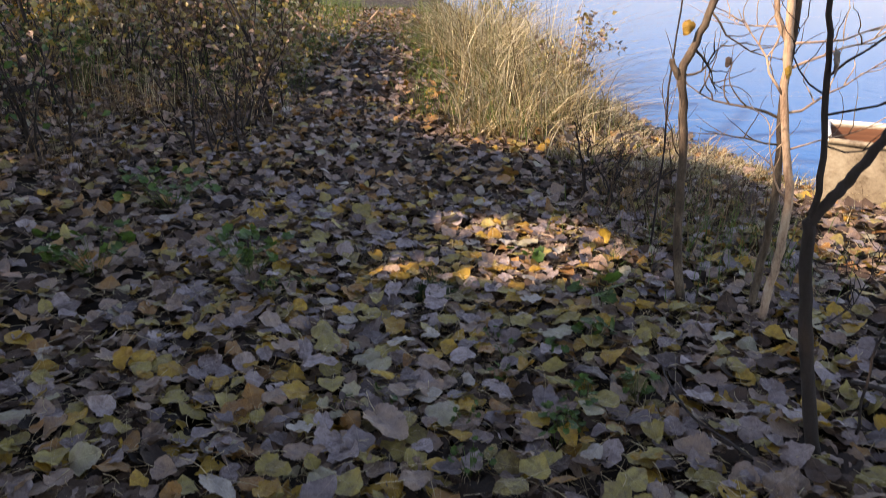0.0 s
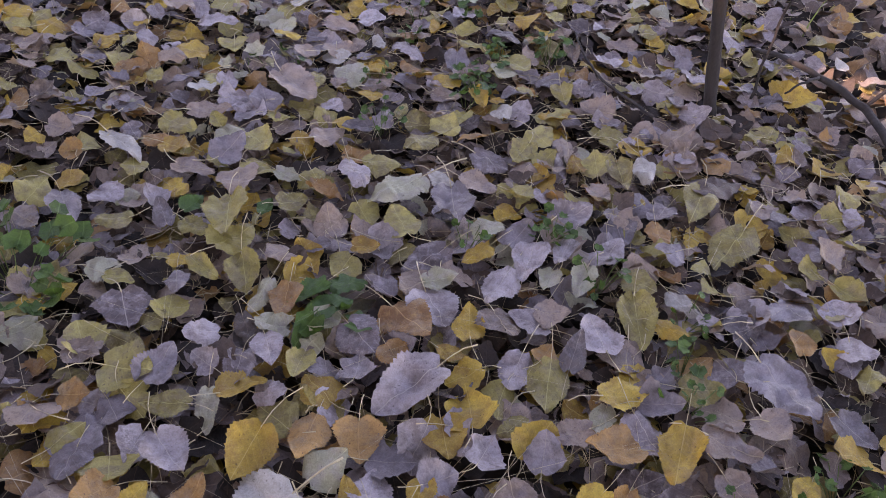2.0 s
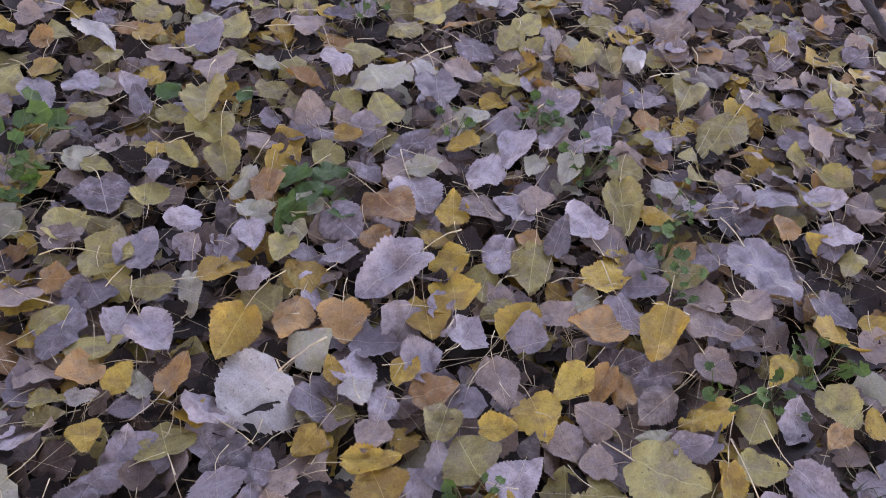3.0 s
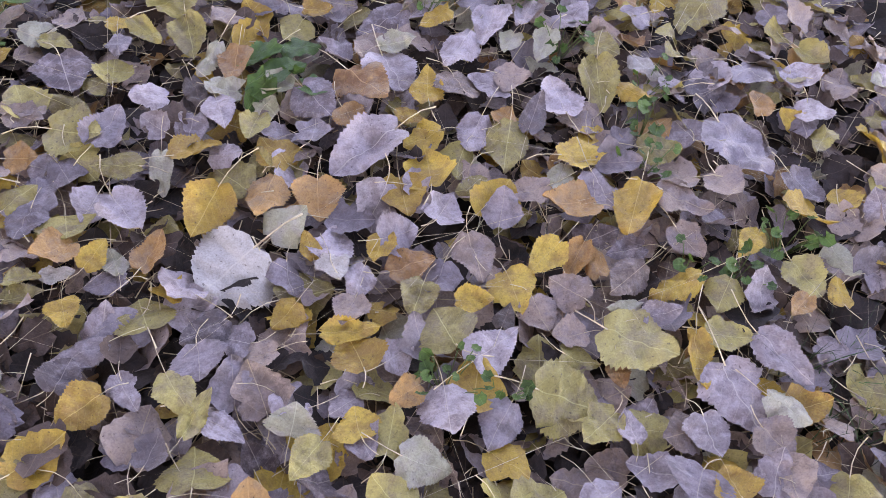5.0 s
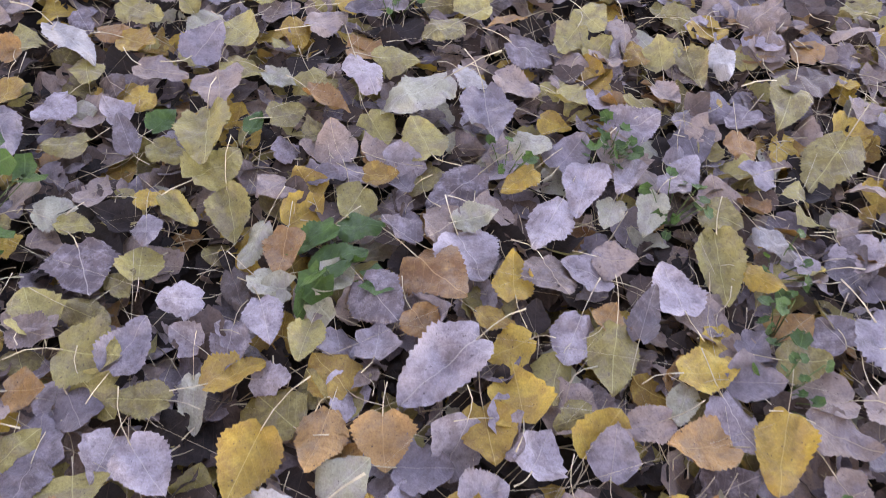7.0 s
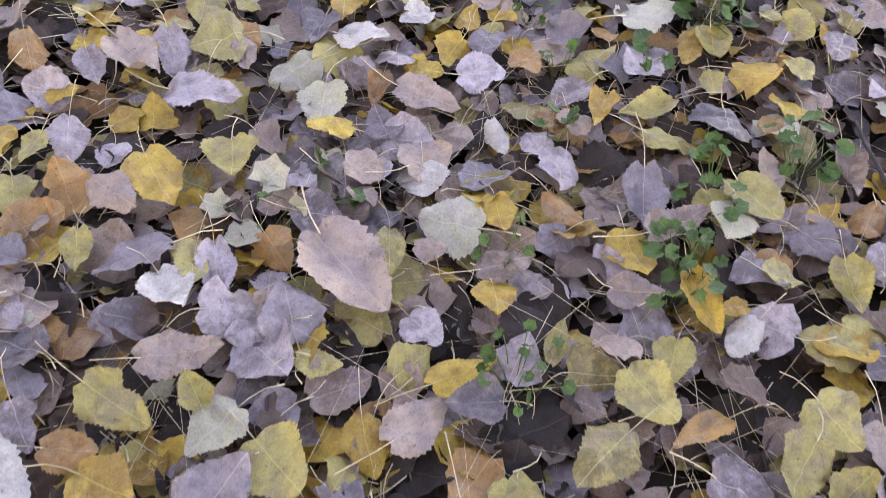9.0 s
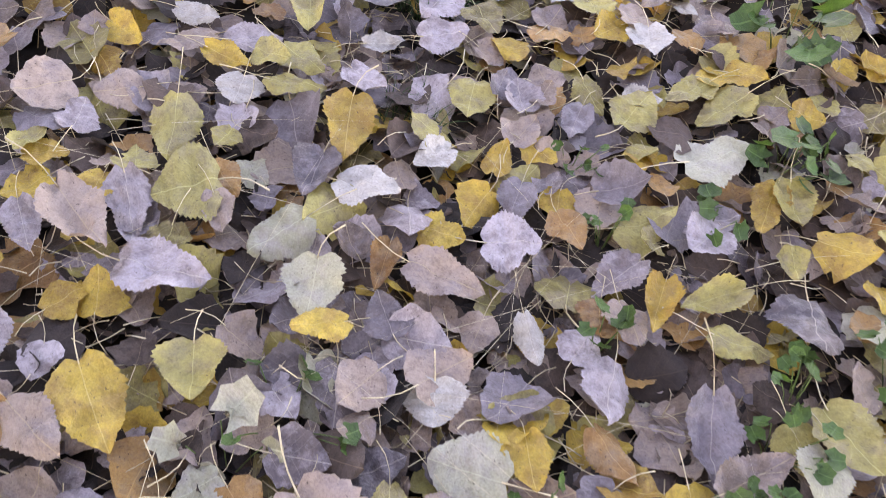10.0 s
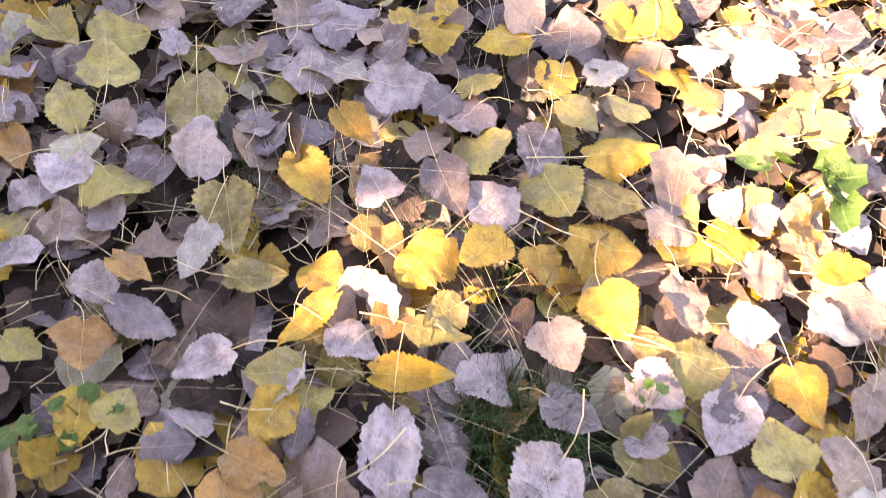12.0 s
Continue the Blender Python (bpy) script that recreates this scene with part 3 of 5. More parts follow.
lay(0.261, 2.163, -165, 0.079, 0.061, "yellow")
lay(-0.478, 2.177, -161, 0.092, 0.063, "grey")
lay(-0.199, 2.190, -165, 0.081, 0.086, "olive")
lay(0.352, 2.189, -135, 0.087, 0.054, "orange")
lay(0.523, 2.131, -55, 0.123, 0.065, "tan")
lay(0.129, 2.213, -171, 0.062, 0.083, "white")
lay(0.681, 2.227, 167, 0.078, 0.083, "pale_green")
lay(0.517, 2.279, -179, 0.130, 0.075, "slate")
lay(0.633, 2.257, -153, 0.076, 0.067, "olive")
lay(-0.542, 2.233, -76, 0.050, 0.065, "yellow")
lay(0.377, 2.296, 173, 0.096, 0.077, "grey")
lay(-0.008, 2.269, 119, 0.081, 0.050, "yellow")
lay(0.687, 2.296, -148, 0.107, 0.098, "olive")
lay(0.907, 2.218, -26, 0.089, 0.053, "orange")
lay(-0.344, 2.289, -96, 0.134, 0.082, "grey")
lay(0.060, 2.265, 30, 0.070, 0.066, "slate")
lay(0.238, 2.345, -159, 0.079, 0.039, "white")
lay(-0.074, 2.362, -178, 0.100, 0.095, "pale_green")
lay(-0.521, 2.352, -148, 0.088, 0.051, "grey")
lay(-0.646, 2.373, -149, 0.111, 0.061, "orange")
lay(-0.473, 2.381, -132, 0.150, 0.077, "tan")
lay(-0.296, 2.369, 178, 0.075, 0.062, "olive")
lay(0.378, 2.398, -166, 0.084, 0.064, "tan")
lay(0.893, 2.413, -174, 0.112, 0.054, "tan")
lay(0.351, 2.393, 178, 0.056, 0.063, "orange")
lay(0.521, 2.380, -95, 0.100, 0.054, "olive")
lay(0.057, 2.386, -99, 0.117, 0.068, "tan")
lay(0.023, 2.423, 175, 0.083, 0.043, "orange")
lay(-0.399, 2.445, -158, 0.121, 0.063, "grey")
lay(0.449, 2.451, 166, 0.113, 0.051, "yellow")
lay(-0.110, 2.434, 137, 0.100, 0.079, "pale_green")
lay(-0.429, 2.436, 179, 0.056, 0.054, "yellow")
lay(-0.259, 2.439, -149, 0.072, 0.048, "tan")
lay(0.676, 2.474, 178, 0.103, 0.116, "slate")
lay(-0.261, 2.464, 119, 0.096, 0.131, "olive")
lay(0.576, 2.471, 119, 0.114, 0.051, "olive")
lay(-0.557, 2.437, -65, 0.062, 0.056, "yellow")
lay(0.412, 2.488, 135, 0.102, 0.064, "grey")
lay(0.062, 2.469, -104, 0.069, 0.063, "yellow")
lay(0.163, 2.461, -82, 0.086, 0.098, "grey")
lay(-0.574, 2.442, -28, 0.058, 0.046, "olive")
lay(-0.279, 2.499, -137, 0.067, 0.054, "orange")
lay(-0.082, 2.510, -95, 0.101, 0.083, "white")
lay(0.269, 2.540, -143, 0.081, 0.060, "orange")
lay(0.842, 2.508, 79, 0.070, 0.067, "yellow")
lay(-0.118, 2.567, 174, 0.097, 0.073, "slate")
lay(-0.511, 2.504, 0, 0.065, 0.063, "grey")
lay(0.659, 2.571, -176, 0.064, 0.043, "olive")
lay(0.542, 2.578, 136, 0.085, 0.081, "grey")
lay(-0.275, 2.573, 172, 0.050, 0.047, "olive")
lay(0.208, 2.594, 170, 0.085, 0.060, "slate")
lay(-0.379, 2.615, -170, 0.114, 0.077, "olive")
lay(0.346, 2.617, 175, 0.076, 0.080, "tan")
lay(-0.444, 2.621, 117, 0.072, 0.069, "tan")
lay(0.081, 2.635, 133, 0.075, 0.056, "white")
lay(-0.103, 2.696, -174, 0.137, 0.084, "yellow")
lay(0.872, 2.615, 66, 0.063, 0.059, "olive")
lay(0.157, 2.603, -9, 0.072, 0.047, "yellow")
lay(0.648, 2.709, 160, 0.116, 0.059, "yellow")
lay(0.450, 2.636, 15, 0.057, 0.054, "orange")
lay(-0.293, 2.695, -177, 0.061, 0.073, "white")
lay(0.667, 2.717, -173, 0.091, 0.077, "olive")
lay(-0.253, 2.694, -88, 0.097, 0.054, "olive")
lay(0.965, 2.770, 157, 0.113, 0.063, "grey")
lay(-0.376, 2.739, -106, 0.086, 0.048, "yellow")
lay(-0.124, 2.767, -128, 0.095, 0.062, "grey")
lay(0.482, 2.705, -61, 0.137, 0.104, "pale_green")
lay(-0.559, 2.760, -119, 0.089, 0.058, "yellow")
lay(-0.296, 2.761, -108, 0.082, 0.054, "olive")
lay(-0.370, 2.782, 129, 0.103, 0.058, "tan")
lay(0.297, 2.805, 166, 0.094, 0.054, "slate")
lay(0.098, 2.803, 175, 0.085, 0.080, "olive")
lay(-0.254, 2.794, -116, 0.086, 0.071, "olive")
lay(-0.344, 2.769, -56, 0.096, 0.059, "grey")
lay(0.371, 2.772, -23, 0.100, 0.081, "olive")
lay(-0.545, 2.837, 120, 0.073, 0.071, "pale_green")
lay(-0.461, 2.825, -96, 0.081, 0.045, "white")
lay(0.291, 2.877, -144, 0.079, 0.069, "olive")
lay(-0.116, 2.839, -68, 0.075, 0.043, "white")
lay(0.372, 2.839, -67, 0.078, 0.051, "white")
lay(0.609, 2.923, 134, 0.137, 0.069, "olive")
lay(0.535, 2.934, 134, 0.127, 0.060, "olive")
lay(-0.244, 2.947, -168, 0.104, 0.061, "olive")
lay(-0.651, 2.959, -156, 0.131, 0.059, "tan")
lay(0.693, 2.910, -103, 0.067, 0.064, "yellow")
lay(-0.020, 2.890, -63, 0.094, 0.075, "grey")
lay(0.570, 2.968, 116, 0.073, 0.069, "yellow")
lay(-0.147, 2.983, -110, 0.089, 0.078, "slate")
lay(0.066, 3.012, -143, 0.083, 0.078, "olive")
lay(-0.387, 2.991, -107, 0.077, 0.054, "orange")
lay(0.180, 2.986, -93, 0.076, 0.077, "orange")
lay(0.019, 3.042, 149, 0.101, 0.095, "grey")
lay(-0.197, 3.067, -176, 0.135, 0.070, "grey")
lay(-0.575, 3.041, -174, 0.068, 0.072, "yellow")
lay(0.411, 3.054, -178, 0.086, 0.083, "white")
lay(-0.530, 2.998, -10, 0.050, 0.058, "olive")
lay(0.361, 3.054, 133, 0.076, 0.072, "yellow")
lay(-0.308, 3.057, 178, 0.058, 0.038, "slate")
lay(-0.140, 3.064, -153, 0.067, 0.056, "grey")
lay(-0.330, 3.072, 150, 0.069, 0.061, "yellow")
lay(0.524, 3.076, 114, 0.067, 0.064, "orange")
lay(-0.697, 3.090, -113, 0.056, 0.049, "olive")
lay(0.308, 3.058, 19, 0.073, 0.084, "olive")
lay(-0.606, 3.129, -167, 0.066, 0.070, "orange")
lay(-0.414, 3.120, 127, 0.074, 0.059, "grey")
lay(-0.006, 3.121, -116, 0.078, 0.067, "slate")
lay(-0.229, 3.114, -85, 0.101, 0.046, "yellow")
lay(0.249, 3.157, 155, 0.086, 0.075, "grey")
lay(-0.109, 3.152, -131, 0.074, 0.070, "grey")
lay(-0.580, 3.158, -110, 0.098, 0.048, "slate")
lay(0.108, 3.170, -120, 0.073, 0.062, "grey")
lay(0.473, 3.162, -113, 0.048, 0.046, "white")
lay(-0.292, 3.172, -119, 0.071, 0.057, "grey")
lay(0.259, 3.131, 23, 0.060, 0.075, "slate")
lay(0.436, 3.197, 156, 0.082, 0.051, "tan")
lay(0.325, 3.212, -160, 0.083, 0.073, "yellow")
lay(-0.193, 3.188, -99, 0.079, 0.044, "olive")
lay(-0.298, 3.221, 141, 0.099, 0.045, "yellow")
lay(-0.009, 3.222, -154, 0.072, 0.076, "tan")
lay(0.166, 3.204, -110, 0.084, 0.082, "olive")
lay(-0.602, 3.223, -122, 0.073, 0.040, "orange")
lay(-0.129, 3.232, 128, 0.062, 0.053, "olive")
lay(0.146, 3.192, 22, 0.055, 0.059, "orange")
lay(-0.448, 3.222, -81, 0.079, 0.051, "olive")
lay(-0.492, 3.296, 172, 0.089, 0.052, "white")
lay(0.060, 3.290, -150, 0.081, 0.078, "yellow")
lay(0.173, 3.318, -171, 0.085, 0.070, "tan")
lay(0.363, 3.304, -123, 0.070, 0.054, "white")
lay(-0.161, 3.335, 147, 0.098, 0.079, "yellow")
lay(-0.486, 3.365, -161, 0.109, 0.077, "olive")
lay(-0.033, 3.343, -154, 0.061, 0.064, "yellow")
lay(-0.081, 3.349, 136, 0.078, 0.064, "yellow")
lay(-0.709, 3.375, 178, 0.070, 0.076, "grey")
lay(0.274, 3.363, -99, 0.087, 0.080, "tan")
lay(0.017, 3.368, -100, 0.100, 0.095, "yellow")
lay(-0.816, 3.407, -145, 0.083, 0.044, "orange")
lay(0.379, 3.366, -76, 0.075, 0.050, "yellow")
lay(-0.741, 3.379, -66, 0.070, 0.058, "pale_green")
lay(0.220, 3.402, -94, 0.076, 0.072, "yellow")
lay(-0.404, 3.443, -142, 0.093, 0.068, "yellow")
lay(-0.257, 3.382, 32, 0.070, 0.069, "grey")
lay(0.136, 3.438, -116, 0.080, 0.076, "tan")
lay(0.383, 3.438, 112, 0.072, 0.046, "orange")
lay(-0.194, 3.466, -149, 0.094, 0.067, "slate")
lay(-0.034, 3.480, -154, 0.090, 0.097, "olive")
lay(-0.603, 3.453, 117, 0.054, 0.049, "grey")
lay(0.039, 3.461, -114, 0.090, 0.069, "olive")
lay(-0.723, 3.425, 34, 0.096, 0.059, "olive")
lay(-0.160, 3.472, -65, 0.087, 0.072, "olive")
lay(-0.583, 3.560, -164, 0.126, 0.082, "olive")
lay(-0.353, 3.530, -135, 0.083, 0.052, "yellow")
lay(-0.031, 3.552, 164, 0.091, 0.074, "grey")
lay(0.034, 3.508, -69, 0.119, 0.069, "yellow")
lay(-0.183, 3.604, 148, 0.067, 0.064, "slate")
lay(0.366, 3.598, 111, 0.111, 0.063, "olive")
lay(-0.837, 3.619, -131, 0.106, 0.063, "olive")
lay(-0.316, 3.596, -88, 0.105, 0.095, "grey")
lay(-0.011, 3.620, -122, 0.076, 0.070, "olive")
lay(-0.370, 3.628, -122, 0.057, 0.054, "white")
lay(-0.760, 3.597, -60, 0.083, 0.088, "olive")
lay(-0.171, 3.607, -64, 0.071, 0.046, "olive")
lay(-0.039, 3.652, 132, 0.045, 0.042, "pale_green")
lay(-0.626, 3.600, 28, 0.085, 0.044, "grey")
lay(0.410, 3.678, -164, 0.081, 0.098, "olive")
lay(0.486, 3.657, -25, 0.089, 0.060, "white")
lay(0.033, 3.685, -65, 0.073, 0.053, "white")
lay(-0.429, 3.705, -63, 0.108, 0.090, "slate")
lay(-0.071, 3.751, 113, 0.096, 0.062, "yellow")
lay(0.364, 3.814, 137, 0.114, 0.108, "pale_green")
lay(0.189, 3.774, -82, 0.085, 0.081, "white")
lay(-0.216, 3.813, 173, 0.064, 0.039, "yellow")
lay(0.059, 3.816, -88, 0.080, 0.091, "yellow")


TUFTS = [(-0.03, 3.08, 0.09), (-0.01, 2.72, 0.05), (0.70, 0.42, 0.05), (1.10, 1.05, 0.05), (1.36, 0.78, 0.06), (0.59, 2.10, 0.06), (0.83, 2.37, 0.07), (0.32, 1.06, 0.06), (0.80, 1.44, 0.06)]
CENTRES = {}
for x, y, turn, length, width, tone in LAID:
    cx, cy = x - math.sin(radians(turn)) * length / 2, y + math.cos(radians(turn)) * length / 2
    CENTRES.setdefault((int(cx * 5), int(cy * 5)), []).append((cx, cy, length))


def under_laid(x, y):
    """Whether a leaf at this place would hide one of those laid one by one."""
    i, j = int(x * 5), int(y * 5)
    for a in (i - 1, i, i + 1):
        for b in (j - 1, j, j + 1):
            for cx, cy, ln in CENTRES.get((a, b), ()):
                if (x - cx) ** 2 + (y - cy) ** 2 < (0.66 * ln) ** 2:
                    return True
    return False


# ---- leaf litter, joined ----
def scatter(seed, count, x0, x1, y0, y1, size0, size1, keep, lift=0.035, tilt=0.32, odds=TONE_ODDS):
    r = random.Random(seed)
    out = []
    while len(out) < count:
        x, y = r.uniform(x0, x1), r.uniform(y0, y1)
        if not keep(x, y, r):
            continue
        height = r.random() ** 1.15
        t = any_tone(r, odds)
        # most lower leaves take dark tones, which colour in the shade of the gaps
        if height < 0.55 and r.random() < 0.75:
            t = "shaded" if r.random() < (0.6 if odds is TONE_ODDS else 0.25) else ("brown" if r.random() < 0.6 else "tan")
        size = r.uniform(size0, size1)
        turn = r.uniform(0, 2 * math.pi)
        if any((x - a) ** 2 + (y - b) ** 2 < c * c for a, b, c in TUFTS):
            height *= 0.3
        if height > 0.25 and under_laid(x - math.sin(turn) * size / 2, y + math.cos(turn) * size / 2):
            height *= 0.3
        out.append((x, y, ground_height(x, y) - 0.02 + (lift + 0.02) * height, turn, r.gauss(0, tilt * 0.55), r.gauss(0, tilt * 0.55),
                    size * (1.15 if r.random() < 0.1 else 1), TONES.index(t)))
    return out


def on_land(x, y, r):
    return shore_distance(x, y) < -0.05


near_shapes = variants(26, 12, 2, True, 100)
mid_shapes = variants(8, 6, 1, False, 200)
far_shapes = variants(6, 4, 1, False, 300, stalk=False)
NEAR = (-1.3, 1.75, -0.2, 4.5)
near_area = (NEAR[1] - NEAR[0]) * (NEAR[3] - NEAR[2])
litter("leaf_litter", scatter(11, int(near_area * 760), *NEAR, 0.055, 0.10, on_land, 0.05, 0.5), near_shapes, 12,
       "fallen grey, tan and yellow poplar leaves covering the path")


def outside_near(x, y, r):
    return not (NEAR[0] < x < NEAR[1] and NEAR[2] < y < NEAR[3]) and on_land(x, y, r)


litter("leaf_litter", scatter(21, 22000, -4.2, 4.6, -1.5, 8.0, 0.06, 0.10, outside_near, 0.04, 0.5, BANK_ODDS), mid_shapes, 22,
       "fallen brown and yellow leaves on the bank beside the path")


def outer(x, y, r):
    return not (-4.2 < x < 4.6 and -1.5 < y < 8.0) and on_land(x, y, r)


litter("leaf_litter", scatter(26, 16000, -12.0, 10.0, -9.0, 8.0, 0.08, 0.13, outer, 0.05, 0.5, BANK_ODDS), far_shapes, 27,
       "fallen brown leaves under the poplars behind the path")
litter("leaf_litter", scatter(31, 15000, -11.0, 2.5, 8.0, 24.0, 0.08, 0.13, on_land, 0.05, 0.5, BANK_ODDS), far_shapes, 32,
       "fallen brown leaves further along the path")


# ---- young trees beside the path ----
def twigs(parent, mat, start, way, length, radius, depth, r):
    """A twig with finer ones on it, each a part."""
    p = Vector(start)
    pts = [p.copy()]
    d = Vector(way).normalized()
    for _ in range(7):
        d = (d + Vector((r.uniform(-.4, .4), r.uniform(-.4, .4), r.uniform(-.25, .38)))).normalized()
        p = p + d * length / 7
        pts.append(p.copy())
    v, f = tube(pts, [radius * (1 - 0.11 * i) for i in range(8)], 5)
    ob = mesh_object("twig" if depth else "branch", v, f, [mat], parent=parent)
    if depth < 1:
        for k in range(5):
            q = pts[2 + k]
            w = (d + Vector((r.uniform(-1, 1), r.uniform(-.6, .6), r.uniform(-.3, .8)))).normalized()
            twigs(ob, mat, q, w, length * 0.55, radius * 0.55, depth + 1, r)
    return ob


def sapling(stems, mat, label, branches, seed):
    """stems: name, points, thick end, thin end. branches: start, way, length, thickness."""
    base = stems[0][1][0]
    tree = thing("sapling", label, "sapling", "young trees beside the path")
    for name, pts, r0, r1 in stems:
        limb(name, pts, r0, r1, mat, tree, 9, 0.004)
    r = random.Random(seed)
    for s, w, ln, rad in branches:
        twigs(tree, mat, s, w, ln, rad, 0, r)
    return tree


sapling([("trunk", [(1.06, 3.24, -0.05), (1.01, 3.25, 0.24), (0.99, 3.25, 0.56), (0.96, 3.25, 0.84), (0.94, 3.25, 0.96), (0.98, 3.25, 1.08), (1.03, 3.25, 1.24), (1.12, 3.25, 1.6), (1.10, 3.3, 2.3)], 0.020, 0.013),
         ("stub", [(0.945, 3.25, 0.93), (0.915, 3.24, 0.96), (0.895, 3.24, 1.01)], 0.014, 0.011)],
        BARK_GREY, "slim grey-brown sapling with a broken side stub", [
        ((0.98, 3.25, 1.05), (0.6, 0.1, -0.5), 0.35, 0.006), ((0.96, 3.25, 0.95), (0.8, 0.1, 0.25), 0.22, 0.006),
        ((1.02, 3.25, 1.20), (0.3, 0.0, -0.9), 0.4, 0.005), ((0.99, 3.25, 0.6), (-0.5, 0.2, 0.7), 0.35, 0.004)], 1)
sapling([("trunk", [(1.37, 3.11, -0.04), (1.385, 3.12, 0.14), (1.40, 3.12, 0.34), (1.39, 3.12, 0.55), (1.32, 3.12, 0.84), (1.30, 3.12, 1.05), (1.28, 3.12, 1.27), (1.25, 3.15, 2.2)], 0.018, 0.014),
         ("fork", [(1.31, 3.12, 1.08), (1.25, 3.12, 1.17), (1.22, 3.12, 1.28), (1.18, 3.12, 1.5)], 0.013, 0.008)],
        BARK_TAN, "slim pale tan sapling lit by the sun, forking above", [
        ((1.32, 3.12, 0.84), (0.7, 0, 0.3), 0.5, 0.006), ((1.30, 3.12, 1.0), (0.8, 0.1, 0.5), 0.5, 0.006),
        ((1.31, 3.12, 0.9), (-0.6, 0, 0.4), 0.4, 0.006), ((1.39, 3.12, 0.5), (-0.8, 0.1, 0.6), 0.35, 0.005), ((1.31, 3.12, 1.1), (0.9, 0.2, 0.1), 0.6, 0.005), ((1.36, 3.12, 0.7), (0.8, 0.3, 0.1), 0.5, 0.004), ((1.30, 3.12, 1.15), (-0.8, 0.2, -0.1), 0.5, 0.004)], 2)
sapling([("trunk", [(1.35, 3.22, -0.04), (1.355, 3.21, 0.19), (1.36, 3.2, 0.41), (1.35, 3.2, 0.65), (1.33, 3.2, 0.87), (1.33, 3.22, 1.3), (1.36, 3.25, 2.0)], 0.019, 0.011)],
        BARK_GREY, "slim dark sapling growing close behind a paler one", [
        ((1.34, 3.2, 0.8), (-0.7, 0.1, 0.35), 0.5, 0.007), ((1.34, 3.2, 0.7), (-0.7, -0.1, -0.1), 0.35, 0.005)], 3)
sapling([("trunk", [(1.345, 2.13, -0.04), (1.27, 2.14, 0.28), (1.22, 2.14, 0.53), (1.20, 2.14, 0.71)], 0.022, 0.017),
         ("thick_branch", [(1.20, 2.14, 0.70), (1.24, 2.14, 0.77), (1.27, 2.14, 0.81), (1.31, 2.14, 0.88), (1.36, 2.14, 0.98), (1.5, 2.14, 1.25)], 0.016, 0.012),
         ("fork", [(1.20, 2.14, 0.70), (1.21, 2.14, 0.79), (1.19, 2.14, 1.0), (1.165, 2.14, 1.18), (1.15, 2.14, 1.3), (1.12, 2.14, 1.7)], 0.010, 0.006)],
        BARK_DARK, "dark sapling forking into a thick leaning branch", [
        ((1.19, 2.14, 1.0), (0.9, 0, 0.25), 0.45, 0.004), ((1.18, 2.14, 1.1), (0.9, 0.1, 0.7), 0.4, 0.004), ((1.2, 2.14, 0.92), (0.9, 0.1, 0.0), 0.4, 0.003), ((1.18, 2.14, 1.05), (-0.8, 0.2, 0.3), 0.35, 0.003), ((1.27, 2.14, 0.4), (0.8, 0.1, 0.1), 0.35, 0.003), ((1.22, 2.14, 0.6), (0.8, -0.1, -0.4), 0.3, 0.003)], 4)


